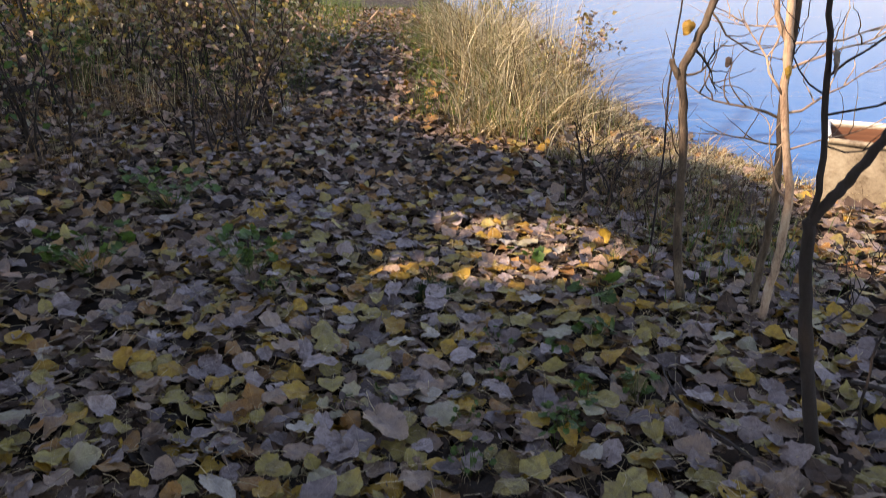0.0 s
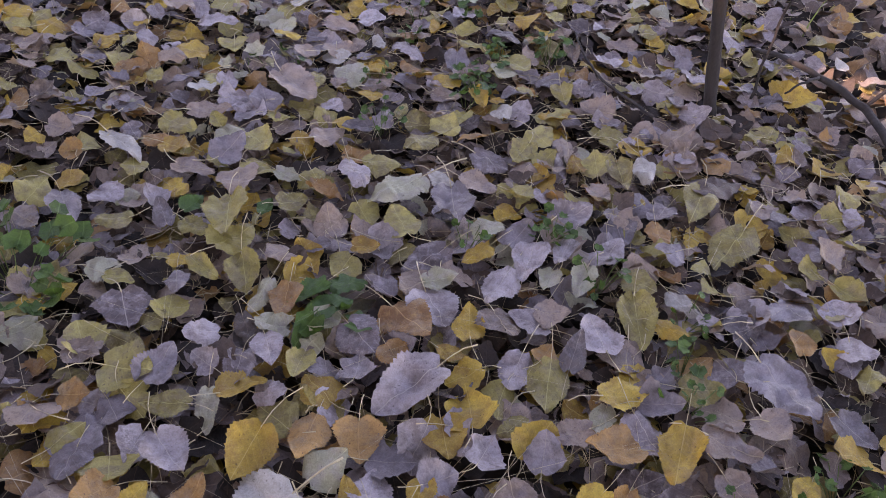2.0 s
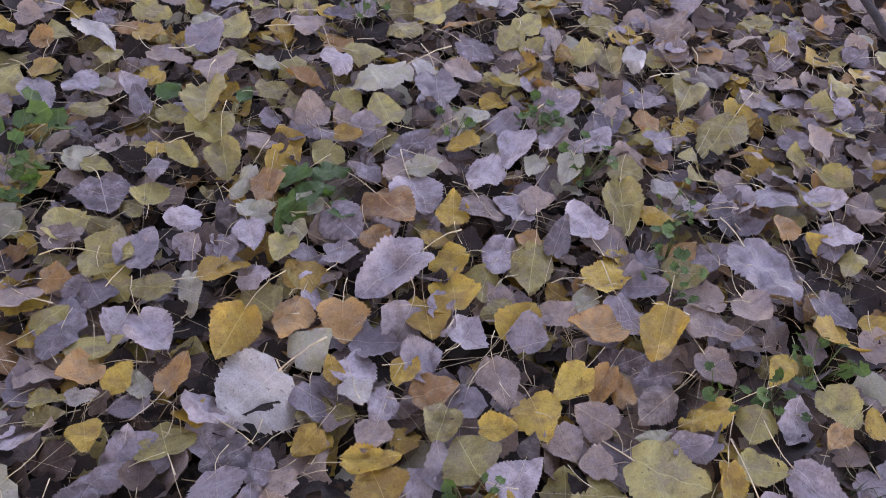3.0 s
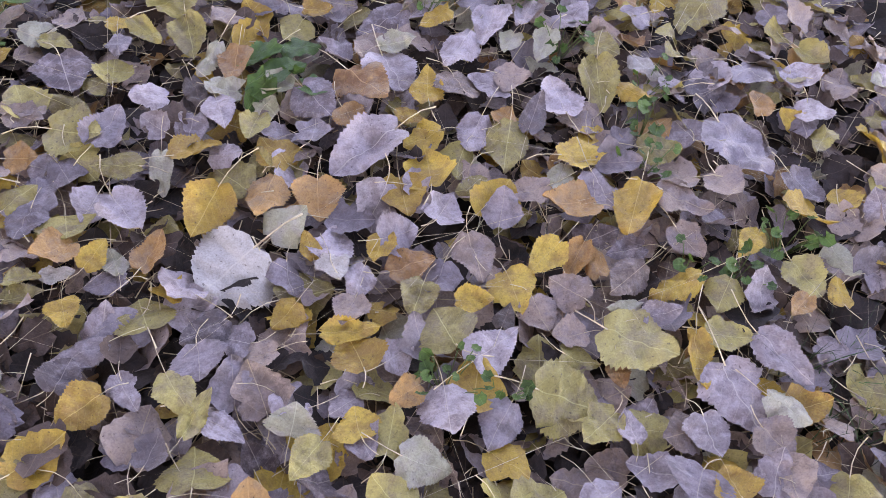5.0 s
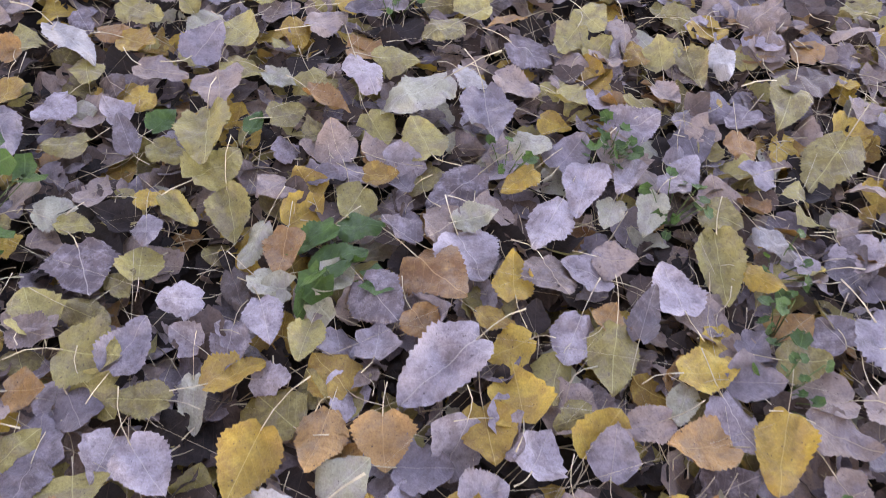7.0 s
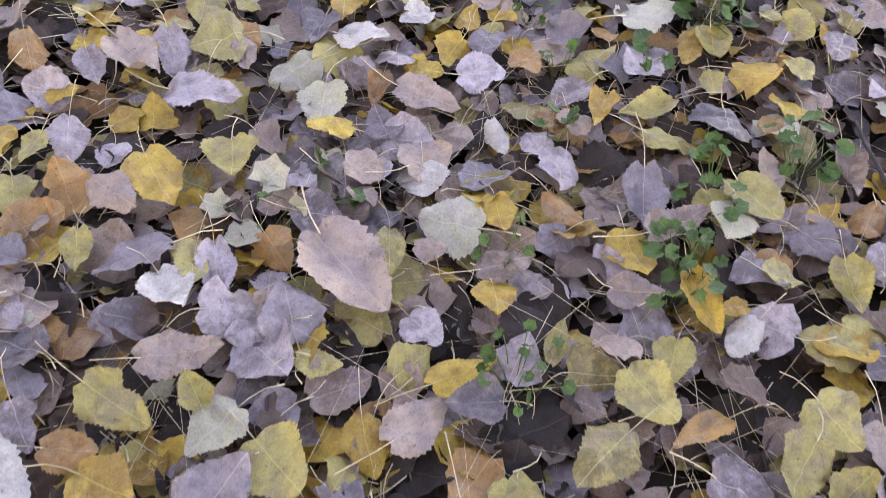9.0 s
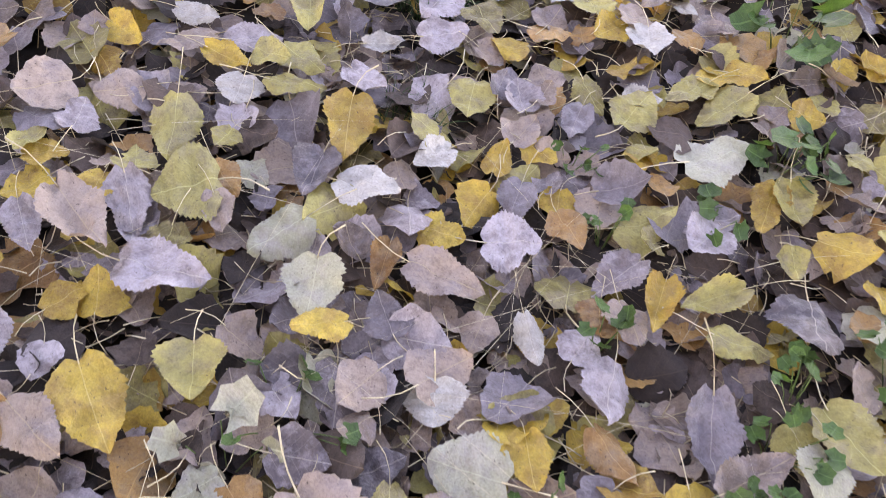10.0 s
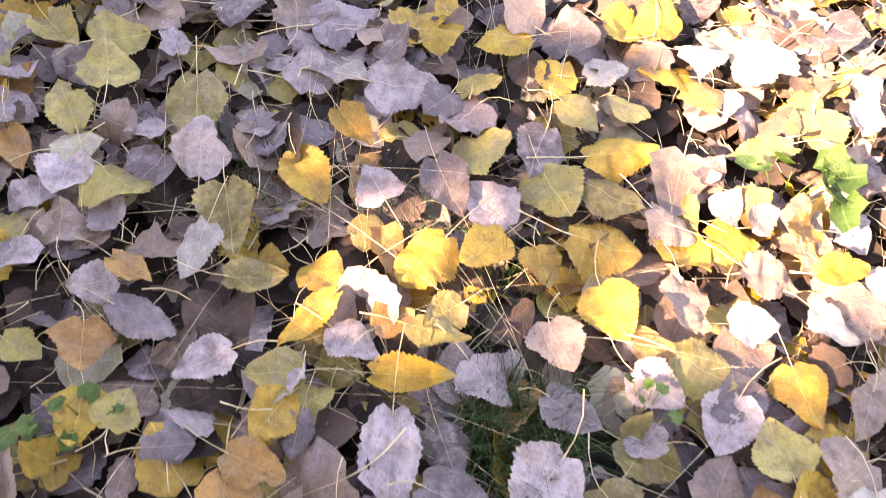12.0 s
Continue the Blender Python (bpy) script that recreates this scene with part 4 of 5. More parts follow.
# ---- boat ----
def boat():
    """A flat-ended rowing boat drawn up on the bank, side on to the path."""
    b = thing("rowing_boat", "beige wooden rowing boat with white gunwale, drawn up on the bank", "boat")
    foot = ground_height(2.9, 6.3) + 0.03
    rim = 0.13 - foot
    half = [(0.0, 0.40), (0.4, 0.46), (1.2, 0.52), (2.2, 0.48), (3.0, 0.30)]

    def shell(inset, lift):
        v = []
        for x, w in half:
            w -= inset
            v += [(x, -w, rim), (x, -w * 0.93, rim * 0.5 + lift), (x, -w * 0.8, lift), (x, 0, lift - 0.02),
                  (x, w * 0.8, lift), (x, w * 0.93, rim * 0.5 + lift), (x, w, rim)]
        f = [(i * 7 + j, i * 7 + j + 1, (i + 1) * 7 + j + 1, (i + 1) * 7 + j) for i in range(len(half) - 1) for j in range(6)]
        return v, f + [tuple(range(7)), tuple(range(len(v) - 7, len(v)))[::-1]]
    v, f = shell(0.0, 0.02)
    hull = mesh_object("hull", v, f, [BOAT_HULL], smooth=False, parent=b)
    so = hull.modifiers.new("thickness", "SOLIDIFY")
    so.thickness, so.offset = 0.018, -1
    hull["label"] = "weathered beige hull"
    v, f = shell(0.03, 0.05)
    v = [(min(max(p[0], 0.03), 2.97), p[1], p[2] - 0.01) for p in v]
    mesh_object("lining", v, f, [BOAT_WOOD], smooth=False, parent=b)["label"] = "brown board lining"
    for side, mat in ((-1, BOAT_HULL), (1, BOAT_WHITE)):
        pts = [(x, side * (w + 0.008), rim + 0.012) for x, w in half]
        vv, ff = tube(bent(pts, 3, 0), [0.024] * (3 * (len(pts) - 1) + 1), 6)
        mesh_object("gunwale", vv, ff, [mat], parent=b)
    vv, ff = tube([(0.0, -0.42, rim + 0.012), (0.0, 0.42, rim + 0.012)], [0.024, 0.024], 6)
    mesh_object("transom_rail", vv, ff, [BOAT_WHITE], parent=b)
    for x, w in ((0.95, 0.44), (2.0, 0.42)):
        bm = bmesh.new()
        bmesh.ops.create_cube(bm, size=1, matrix=Matrix.Translation((x, 0, rim * 0.72)) @ Matrix.Diagonal((0.24, 2 * w, 0.03, 1)))
        bmesh.ops.bevel(bm, geom=bm.edges[:], offset=0.006, segments=2, affect="EDGES")
        part("bench", bm, BOAT_WOOD, b, "brown board bench")
    vv, ff = tube([(0.05, 0, 0.0), (1.5, 0, -0.005), (2.9, 0, 0.0)], [0.025, 0.025, 0.025], 6)
    mesh_object("keel", vv, ff, [BARK_DARK], parent=b)
    b.matrix_world = pose(2.53, 6.66, foot, 0, 0, -14)
    return b


boat()


# ---- dry grass and green blades along the water ----
GRASS_EDGE = [(4.6, 1.25), (5.6, 0.95), (6.4, -0.3), (7.5, -0.7), (10, -1.25), (14, -2.2), (18, -3.2), (26, -5.2)]


def grass_edge(y):
    return float(np.interp(y, [p[0] for p in GRASS_EDGE], [p[1] for p in GRASS_EDGE]))


def blades(name, count, place, tall, width, lean, mat, seed, label, category="grass"):
    """Bent, tapering blades of grass, thick in the middle rib, in one mesh."""
    r = random.Random(seed)
    verts, faces = [], []
    made = 0
    while made < count:
        spot = place(r)
        if spot is None:
            continue
        x, y, k = spot
        h = r.uniform(*tall) * k
        a = r.uniform(0, 2 * math.pi)
        out = Vector((math.cos(a), math.sin(a), 0)) * abs(r.gauss(0, lean)) * h
        side = Vector((-math.sin(a + 0.8), math.cos(a + 0.8), 0)) * r.uniform(*width) / 2
        z = ground_height(x, y) - 0.02
        n0 = len(verts)
        for i in range(5):
            s = i / 4
            p = Vector((x, y, z)) + out * s ** 1.8 + Vector((0, 0, h * (s - 0.25 * s ** 3 * min(1, out.length / h + 0.2))))
            w = side * (1 - 0.93 * s)
            verts += [p - w, p + Vector((side.y, -side.x, 0)) * 0.35 * (1 - s), p + w]
        for i in range(4):
            for j in range(2):
                q = n0 + i * 3 + j
                faces.append((q, q + 1, q + 4, q + 3))
        made += 1
    ob = mesh_object(name, verts, faces, [mat])
    return tagged(ob, label, category, kind="stuff")


def tussocks(seed, count):
    """Middles of the grass tussocks between path and water: x, y, height."""
    r = random.Random(seed)
    out = []
    while len(out) < count:
        y = r.uniform(4.9, 19.0) if r.random() < 0.6 else r.uniform(5.2, 8.5)
        x0, x1 = grass_edge(y), min(2.6 - 0.45 * (min(y, 12.0) - 7) - 0.25 * max(0.0, y - 12.0) + 0.1, 1.9 if y < 6.4 else 9)
        if x1 < x0:
            continue
        x = r.uniform(x0, x1)
        if x > 0.75 and y < 5.7:
            continue
        low = 1.0 - 0.75 * smooth01(0.25, 1.0, x)
        if y > 8.5 and x < 0.3:
            low = 1.45
        out.append((x, y, low * (0.45 + 0.55 * smooth01(0, 0.5, x - x0)) * r.uniform(0.7, 1.15)))
    return out


TUSSOCKS = tussocks(40, 190)


def in_reeds(r):
    x, y, k = TUSSOCKS[r.randrange(len(TUSSOCKS))]
    return x + r.gauss(0, 0.11), y + r.gauss(0, 0.11), k * r.uniform(0.5, 1.1) * (1.3 if y > 7.5 else 1)


blades("dry_grass", 9000, in_reeds, (0.3, 1.0), (0.006, 0.020), 1.5, STRAW, 41, "tall dry straw-coloured grass along the water's edge")
blades("green_grass", 4200, in_reeds, (0.2, 0.65), (0.006, 0.012), 0.7, BLADE, 42, "green grass blades among the dry grass by the water")


def path_verge(r):
    y = r.uniform(7.0, 17)
    x = grass_edge(y) + r.gauss(-0.15, 0.2)
    return x, y, 1.0


blades("green_grass", 1400, path_verge, (0.10, 0.35), (0.005, 0.010), 0.7, BLADE, 43, "green grass along the verge of the path")


def by_saplings(r):
    x, y = r.gauss(1.35, 0.30), r.gauss(4.1, 0.45)
    return (x, y, 1.0) if shore_distance(x, y) < -0.1 else None


blades("green_grass", 420, by_saplings, (0.08, 0.32), (0.004, 0.008), 0.6, BLADE, 44, "thin green grass behind the young trees")


def brown_patch(r):
    x, y = r.gauss(1.1, 0.36), r.gauss(4.7, 0.45)
    return (x, y, 1.0) if shore_distance(x, y) < -0.1 and path_offset(x, y) > 1.2 else None


blades("brown_weeds", 800, brown_patch, (0.08, 0.38), (0.003, 0.010), 0.8, BROWN_WEED, 50, "brown withered weeds in the shade beside the path", "weed")


def bank_weeds(r):
    x, y = r.uniform(-5.0, -1.6), r.uniform(4.2, 7.2)
    clump = noise.noise(Vector((x * 1.6, y * 1.6, 5.0)))
    return (x, y, 1.0) if path_offset(x, y) < -1.3 and clump > 0.1 else None


blades("brown_weeds", 1100, bank_weeds, (0.08, 0.35), (0.003, 0.010), 0.9, BROWN_WEED, 56, "brown withered weeds on the bank under the bushes", "weed")


def by_boat(r):
    x, y = r.uniform(1.5, 3.2), r.uniform(3.4, 6.6)
    return (x, y, 1.0) if shore_distance(x, y) < 0.05 else None


blades("dry_grass", 380, by_boat, (0.06, 0.22), (0.003, 0.007), 0.9, STRAW, 45, "short dry grass on the bank by the boat")


def sprinkled(r):
    return r.uniform(-1.2, 1.6), r.uniform(0.1, 4.4), 1.0


blades("fallen_straw", 1300, sprinkled, (0.05, 0.13), (0.0015, 0.0028), 4.0, STALK, 46, "thin dry straws lying among the fallen leaves", "straw")


def weed_patch(r):
    return r.gauss(-3.2, 0.6), r.gauss(6.6, 0.5), 1.0


blades("dry_weeds", 260, weed_patch, (0.3, 0.75), (0.003, 0.007), 0.45, STRAW, 47, "pale dry weed stalks in front of the bushes", "weed")


def left_floor(r):
    x, y = r.uniform(-7.5, -1.6), r.uniform(6.8, 13)
    return (x, y, 1.0) if path_offset(x, y) < -0.9 else None


blades("dry_weeds", 2600, left_floor, (0.15, 0.6), (0.003, 0.008), 0.7, BLADE, 48, "green and yellow undergrowth under the bushes", "undergrowth")


def far_floor(r):
    y = r.uniform(12.5, 26)
    x = 0.5 - 0.25 * y + r.uniform(-7, 2.2)
    u = path_offset(x, y)
    return (x, y, 0.35 if abs(u) < 0.8 else 1.0) if shore_distance(x, y) < -0.1 else None


blades("green_grass", 5200, far_floor, (0.2, 0.7), (0.008, 0.018), 0.8, BLADE, 49, "tall olive-green grass at the far end of the path")


# ---- bushes ----
def small_leaf(verts, faces, p, size, r):
    """A pointed leaf folded along its rib, four triangles."""
    e = Euler((r.uniform(-1.2, 1.2), r.uniform(-1.2, 1.2), r.uniform(0, 6.3))).to_matrix()
    k = len(verts)
    w = size * r.uniform(0.28, 0.42)
    for q in ((0, 0, 0), (-w, 0.42 * size, 0.12 * size), (0, 0.5 * size, 0), (w, 0.42 * size, 0.12 * size), (0, size, -0.1 * size)):
        verts.append(p + e @ Vector(q))
    faces += [(k, k + 2, k + 1), (k, k + 3, k + 2), (k + 1, k + 2, k + 4), (k + 2, k + 3, k + 4)]


def bush(x, y, tall, wide, stems, leaf_count, tones, mat, label, seed, leaf_size=(0.045, 0.085), group="bushes beside the path"):
    r = random.Random(seed)
    b = thing("bush", label, "bush", group)
    z = ground_height(x, y) - 0.03
    b.location = (x, y, z)
    tips = []
    for _ in range(stems):
        a = r.uniform(0, 2 * math.pi)
        out = Vector((math.cos(a), math.sin(a), 0)) * wide * r.uniform(0.25, 1)
        h = tall * r.uniform(0.6, 1.1)
        foot = Vector((r.gauss(0, 0.10), r.gauss(0, 0.10), 0))
        pts = [foot, foot + out * 0.25 + Vector((0, 0, h * 0.35)), foot + out * 0.6 + Vector((0, 0, h * 0.7)), foot + out + Vector((0, 0, h))]
        limb("stem", pts, r.uniform(0.007, 0.014), 0.003, mat, b, 6, 0.012)
        for _ in range(5):
            s = r.uniform(0.25, 0.95)
            p = foot + out * s + Vector((0, 0, h * s))
            q = p + Vector((r.gauss(0, 0.16), r.gauss(0, 0.16), r.uniform(0.02, 0.28)))
            limb("twig", [p, (p + q) / 2 + Vector((r.gauss(0, .02), r.gauss(0, .02), 0)), q], 0.004, 0.0015, mat, b, 4, 0.004)
            tips.append((p, q))
    for tone in tones:
        verts, faces = [], []
        for _ in range((2 if y > 8 else 1) * leaf_count // len(tones)):
            p, q = tips[r.randrange(len(tips))]
            w = p.lerp(q, r.uniform(0.2, 1.1)) + Vector((r.gauss(0, 0.06), r.gauss(0, 0.06), r.gauss(0, 0.05)))
            w.z = max(w.z, 0.05)
            small_leaf(verts, faces, w, r.uniform(*leaf_size), r)
        f = mesh_object("foliage", verts, faces, [STUFF_LEAF[tone]], [(0.2, 0.4)] * len(verts), smooth=False, parent=b)
        f["label"] = tone.replace("_", " ") + " autumn leaves"
    return b


bush(-2.5, 7.0, 1.3, 0.55, 9, 420, ("tan", "olive", "brown"), BARK_DARK, "bare-stemmed bush with sparse yellow and tan leaves", 51)
bush(-3.3, 7.3, 1.2, 0.7, 9, 420, ("tan", "brown", "olive"), BARK_DARK, "thin-stemmed bush with tan-brown autumn leaves", 52)
bush(-4.6, 7.0, 1.4, 0.7, 8, 420, ("olive", "green", "yellow"), BARK_DARK, "bush with yellow-green leaves on the bank", 53)
bush(-3.1, 8.6, 1.0, 0.6, 9, 520, ("olive", "pale_green", "tan"), BARK_GREY, "low bush with yellow leaves at the path's edge", 54)
bush(-4.2, 9.2, 1.6, 0.9, 10, 600, ("tan", "brown", "olive"), BARK_DARK, "tangled bush with tan and brown leaves", 55)
bush(-5.2, 8.8, 1.8, 1.0, 9, 560, ("olive", "green", "tan"), BARK_DARK, "tall bush with green and tan leaves", 56)
bush(-4.0, 10.9, 1.6, 0.9, 10, 620, ("olive", "pale_green", "green"), BARK_GREY, "bush with yellow-green leaves beside the path", 57)
bush(-5.0, 11.5, 2.0, 1.1, 10, 620, ("olive", "green", "tan"), BARK_DARK, "tall bush with green and tan leaves", 58)
bush(-4.6, 14.0, 2.0, 1.1, 10, 620, ("olive", "green", "tan"), BARK_DARK, "tall bush with green and tan leaves", 59)
bush(-7.0, 9.5, 2.0, 1.1, 9, 520, ("tan", "olive"), BARK_DARK, "tall bush with tan leaves on the bank", 60)
bush(-4.0, 5.4, 0.9, 0.5, 7, 260, ("tan", "olive", "green"), BARK_DARK, "low bush with tan and green leaves", 61)
bush(-1.4, 18.5, 1.6, 0.9, 9, 560, ("olive", "green"), BARK_GREY, "green bush at the far end of the path", 62)
bush(-3.6, 22.0, 1.8, 1.0, 9, 560, ("olive", "green"), BARK_GREY, "green bush at the far end of the path", 63)
bush(-6.0, 6.4, 1.5, 0.9, 9, 480, ("olive", "tan", "green"), BARK_DARK, "bush with yellow-green and tan leaves on the bank", 66)
bush(-4.6, 8.2, 1.5, 0.9, 9, 480, ("olive", "pale_green", "tan"), BARK_DARK, "tangled bush with yellow and tan leaves", 67)
bush(-3.5, 9.9, 1.1, 0.6, 9, 480, ("olive", "pale_green", "green"), BARK_GREY, "low bush with yellow-green leaves at the path's edge", 68)
bush(-4.5, 12.6, 1.8, 1.0, 9, 560, ("olive", "pale_green", "green"), BARK_GREY, "bush with yellow-green leaves beside the path", 69)
bush(-6.5, 13.0, 2.2, 1.3, 9, 620, ("olive", "tan"), BARK_DARK, "tall bush with tan leaves on the bank", 70)
bush(-8.5, 11.5, 2.2, 1.3, 9, 620, ("olive", "tan"), BARK_DARK, "tall bush with tan leaves on the bank", 71)
bush(-5.6, 16.5, 2.4, 1.3, 9, 620, ("olive", "green"), BARK_DARK, "tall green bush at the far end of the path", 72)
bush(-2.2, 5.3, 0.7, 0.35, 6, 60, ("tan", "brown"), BARK_DARK, "sparse dark-stemmed bush with a few brown leaves", 73)
bush(-3.0, 4.7, 0.8, 0.4, 7, 90, ("tan", "brown", "green"), BARK_DARK, "sparse dark-stemmed bush with brown and green leaves", 74)
bush(-2.35, 6.2, 0.8, 0.35, 7, 80, ("tan", "olive"), BARK_DARK, "sparse bush of thin stems beside the path", 75)
bush(-3.9, 5.9, 1.0, 0.5, 8, 160, ("tan", "olive", "green"), BARK_DARK, "bush with yellow-green and tan leaves on the bank", 76)
bush(0.35, 10.4, 1.1, 0.5, 7, 300, ("tan", "olive"), BARK_GREY, "thin bush among the dry grass by the water", 64)
bush(0.75, 4.75, 0.5, 0.3, 7, 30, ("tan",), BARK_DARK, "low tangle of thin brown stems beside the path", 65)

leaning = thing("leaning_stem", "dark leaning bare stem rising out of the bushes", "stem")
limb("shaft", [(-2.38, 7.0, -0.05), (-2.5, 7.0, 0.38), (-2.61, 7.0, 0.73), (-2.73, 7.0, 0.98), (-2.95, 7.0, 1.5)], 0.020, 0.010, BARK_DARK, leaning, 8, 0.01)
limb("side_twig", [(-2.58, 7.0, 0.62), (-2.50, 7.0, 0.8), (-2.46, 7.0, 1.05)], 0.008, 0.004, BARK_DARK, leaning, 6, 0.008)
leaning = thing("leaning_stem", "dark leaning bare stem on the bank", "stem")
limb("shaft", [(-4.35, 6.6, ground_height(-4.35, 6.6) - 0.03), (-4.45, 6.6, 0.5), (-4.6, 6.6, 0.9), (-4.75, 6.6, 1.5)], 0.020, 0.010, BARK_DARK, leaning, 8, 0.01)

stick = thing("dead_stick", "pale dead stick leaning out of the bushes", "stick")
limb("shaft", [(-3.02, 10.95, ground_height(-3.02, 10.95)), (-2.75, 10.8, 0.22), (-2.5, 10.65, 0.47), (-2.24, 10.5, 0.73)], 0.022, 0.012, BARK_TAN, stick, 7, 0.008)
limb("side_twig", [(-2.6, 10.7, 0.36), (-2.7, 10.68, 0.30), (-2.86, 10.66, 0.30)], 0.010, 0.005, BARK_TAN, stick, 5, 0.004)

weed_stem = thing("thin_stem", "thin dark upright stem beside the path", "stem")
limb("shaft", [(0.97, 3.94, -0.02), (0.98, 3.94, 0.4), (0.97, 3.95, 0.8), (0.98, 3.95, 1.25)], 0.006, 0.004, BARK_DARK, weed_stem, 6, 0.006)
weed_stem = thing("thin_stem", "thin dark stem beside the forked sapling", "stem")
limb("shaft", [(1.5, 2.27, -0.02), (1.49, 2.27, 0.15), (1.51, 2.27, 0.34), (1.50, 2.27, 0.5)], 0.005, 0.003, BARK_DARK, weed_stem, 6, 0.006)

branch = thing("fallen_branch", "dark crooked fallen branch lying on the leaves", "branch")
limb("shaft", [(1.56, 2.55, 0.02), (1.60, 2.42, 0.07), (1.69, 2.28, 0.08), (1.80, 2.15, 0.06), (1.83, 1.9, 0.05), (1.95, 1.6, 0.04)], 0.008, 0.016, BARK_DARK, branch, 7, 0.008)
limb("side_twig", [(1.69, 2.28, 0.08), (1.62, 2.2, 0.10), (1.56, 2.18, 0.06)], 0.006, 0.003, BARK_DARK, branch, 6, 0.004)
limb("side_twig", [(1.80, 2.15, 0.06), (1.88, 2.2, 0.12), (1.98, 2.3, 0.15)], 0.007, 0.003, BARK_DARK, branch, 6, 0.004)
twig = thing("fallen_twig", "thin dark bent twig lying on the leaves", "twig")
limb("shaft", [(0.91, 2.45, 0.05), (0.92, 2.30, 0.07), (0.95, 2.16, 0.07), (1.01, 2.07, 0.06), (1.12, 1.96, 0.05)], 0.003, 0.005, BARK_DARK, twig, 6, 0.004)


# ---- low green plants between the leaves ----
def round_leaf(r, size, fold):
    """A small scalloped, cupped green leaf with its rim and middle."""
    verts, faces = [(0, 0.12 * size, 0)], []
    n = 12
    for ring in (0.55, 1.0):
        for i in range(n):
            a = 2 * math.pi * i / n
            rad = size * 0.5 * ring * (1 + (0.09 if i % 2 else -0.10)) * (0.4 if i == 0 else 1) * r.uniform(0.9, 1.1)
            verts.append((rad * math.sin(a), 0.45 * size - rad * math.cos(a), fold * rad * rad / size))
    for i in range(n):
        j = (i + 1) % n
        faces.append((0, 1 + i, 1 + j))
        faces.append((1 + i, 1 + n + i, 1 + n + j, 1 + j))
    return verts, faces


def sprig(x, y, leaves, size, spread, tall, label, seed, tone="green"):
    """A rosette of small green leaves, each on a thin stalk."""
    r = random.Random(seed)
    p = thing("green_plant", label, "plant", "low green plants among the leaves")
    z = ground_height(x, y)
    tall += 0.04
    p.location = (x, y, z)
    if size < 0.05:
        leaves, size = round(1.6 * leaves), 0.8 * size
    for i in range(leaves):
        a = r.uniform(0, 2 * math.pi)
        d = spread * math.sqrt(r.random())
        top = Vector((math.cos(a) * d, math.sin(a) * d, tall * r.uniform(0.55, 1.0)))
        v, f = tube([(top.x * 0.2, top.y * 0.2, 0.0), (top.x * 0.7, top.y * 0.7, top.z * 0.7), tuple(top)], [0.0012, 0.001, 0.001], 4)
        mesh_object("stalk", v, f, [BLADE], parent=p)
        lv, lf = round_leaf(r, size * r.uniform(0.7, 1.2), r.uniform(0.2, 0.9))
        e = Euler((r.gauss(0, 0.5), r.gauss(0, 0.5), a - math.pi / 2 + r.gauss(0, 0.6))).to_matrix()
        mesh_object("leaf", [tuple(e @ Vector(q) + top) for q in lv], lf, [PIECE_LEAF[tone]], [(0.3 * q[0] / size, q[1] / size) for q in lv], parent=p)
    return p


SPRIG = "small bright green plant growing between fallen leaves"
sprig(0.70, 0.42, 8, 0.028, 0.06, 0.05, SPRIG, 1)
sprig(0.79, 0.41, 4, 0.026, 0.04, 0.05, SPRIG, 2)
sprig(1.10, 1.05, 6, 0.036, 0.05, 0.05, SPRIG, 3)
sprig(1.08, 0.93, 7, 0.028, 0.06, 0.05, SPRIG, 4)
sprig(1.36, 0.78, 8, 0.032, 0.07, 0.05, SPRIG, 5)
sprig(1.15, 0.70, 4, 0.028, 0.04, 0.05, SPRIG, 6)
sprig(1.25, 0.70, 5, 0.032, 0.05, 0.05, SPRIG, 7)
sprig(0.93, 1.29, 6, 0.036, 0.06, 0.05, SPRIG, 8)
sprig(0.81, 1.42, 6, 0.034, 0.05, 0.05, SPRIG, 9)
sprig(1.12, 1.19, 5, 0.026, 0.06, 0.05, SPRIG, 10)
sprig(0.59, 2.10, 7, 0.040, 0.06, 0.055, SPRIG, 11)
sprig(0.66, 2.30, 6, 0.034, 0.06, 0.05, SPRIG, 12)
sprig(0.83, 2.37, 9, 0.044, 0.08, 0.06, SPRIG, 13)
sprig(0.70, 2.78, 4, 0.052, 0.05, 0.06, SPRIG, 14)
sprig(0.29, 2.67, 4, 0.032, 0.05, 0.05, SPRIG, 15)
sprig(0.62, 2.22, 4, 0.036, 0.05, 0.05, SPRIG, 16)
sprig(0.36, 2.33, 3, 0.040, 0.03, 0.05, SPRIG, 17)
sprig(0.57, 2.02, 5, 0.040, 0.05, 0.05, SPRIG, 18)
sprig(0.54, 2.60, 4, 0.044, 0.05, 0.05, SPRIG, 19)
sprig(0.69, 2.79, 4, 0.044, 0.05, 0.05, SPRIG, 20)
sprig(0.36, 2.53, 3, 0.03, 0.05, 0.05, SPRIG, 21)
sprig(0.80, 1.44, 8, 0.034, 0.08, 0.05, SPRIG, 22)
sprig(0.61, 1.37, 5, 0.026, 0.05, 0.05, SPRIG, 23)
sprig(0.63, 2.12, 5, 0.03, 0.05, 0.05, SPRIG, 24)
sprig(0.13, 3.12, 3, 0.026, 0.04, 0.04, SPRIG, 25)
sprig(-0.57, 3.01, 4, 0.03, 0.05, 0.05, SPRIG, 26)
sprig(-0.69, 2.93, 6, 0.034, 0.07, 0.05, SPRIG, 27)
BROAD = "low plant with broad green leaves on the leaf-covered ground"
sprig(0.71, 3.11, 9, 0.075, 0.09, 0.10, BROAD, 31)
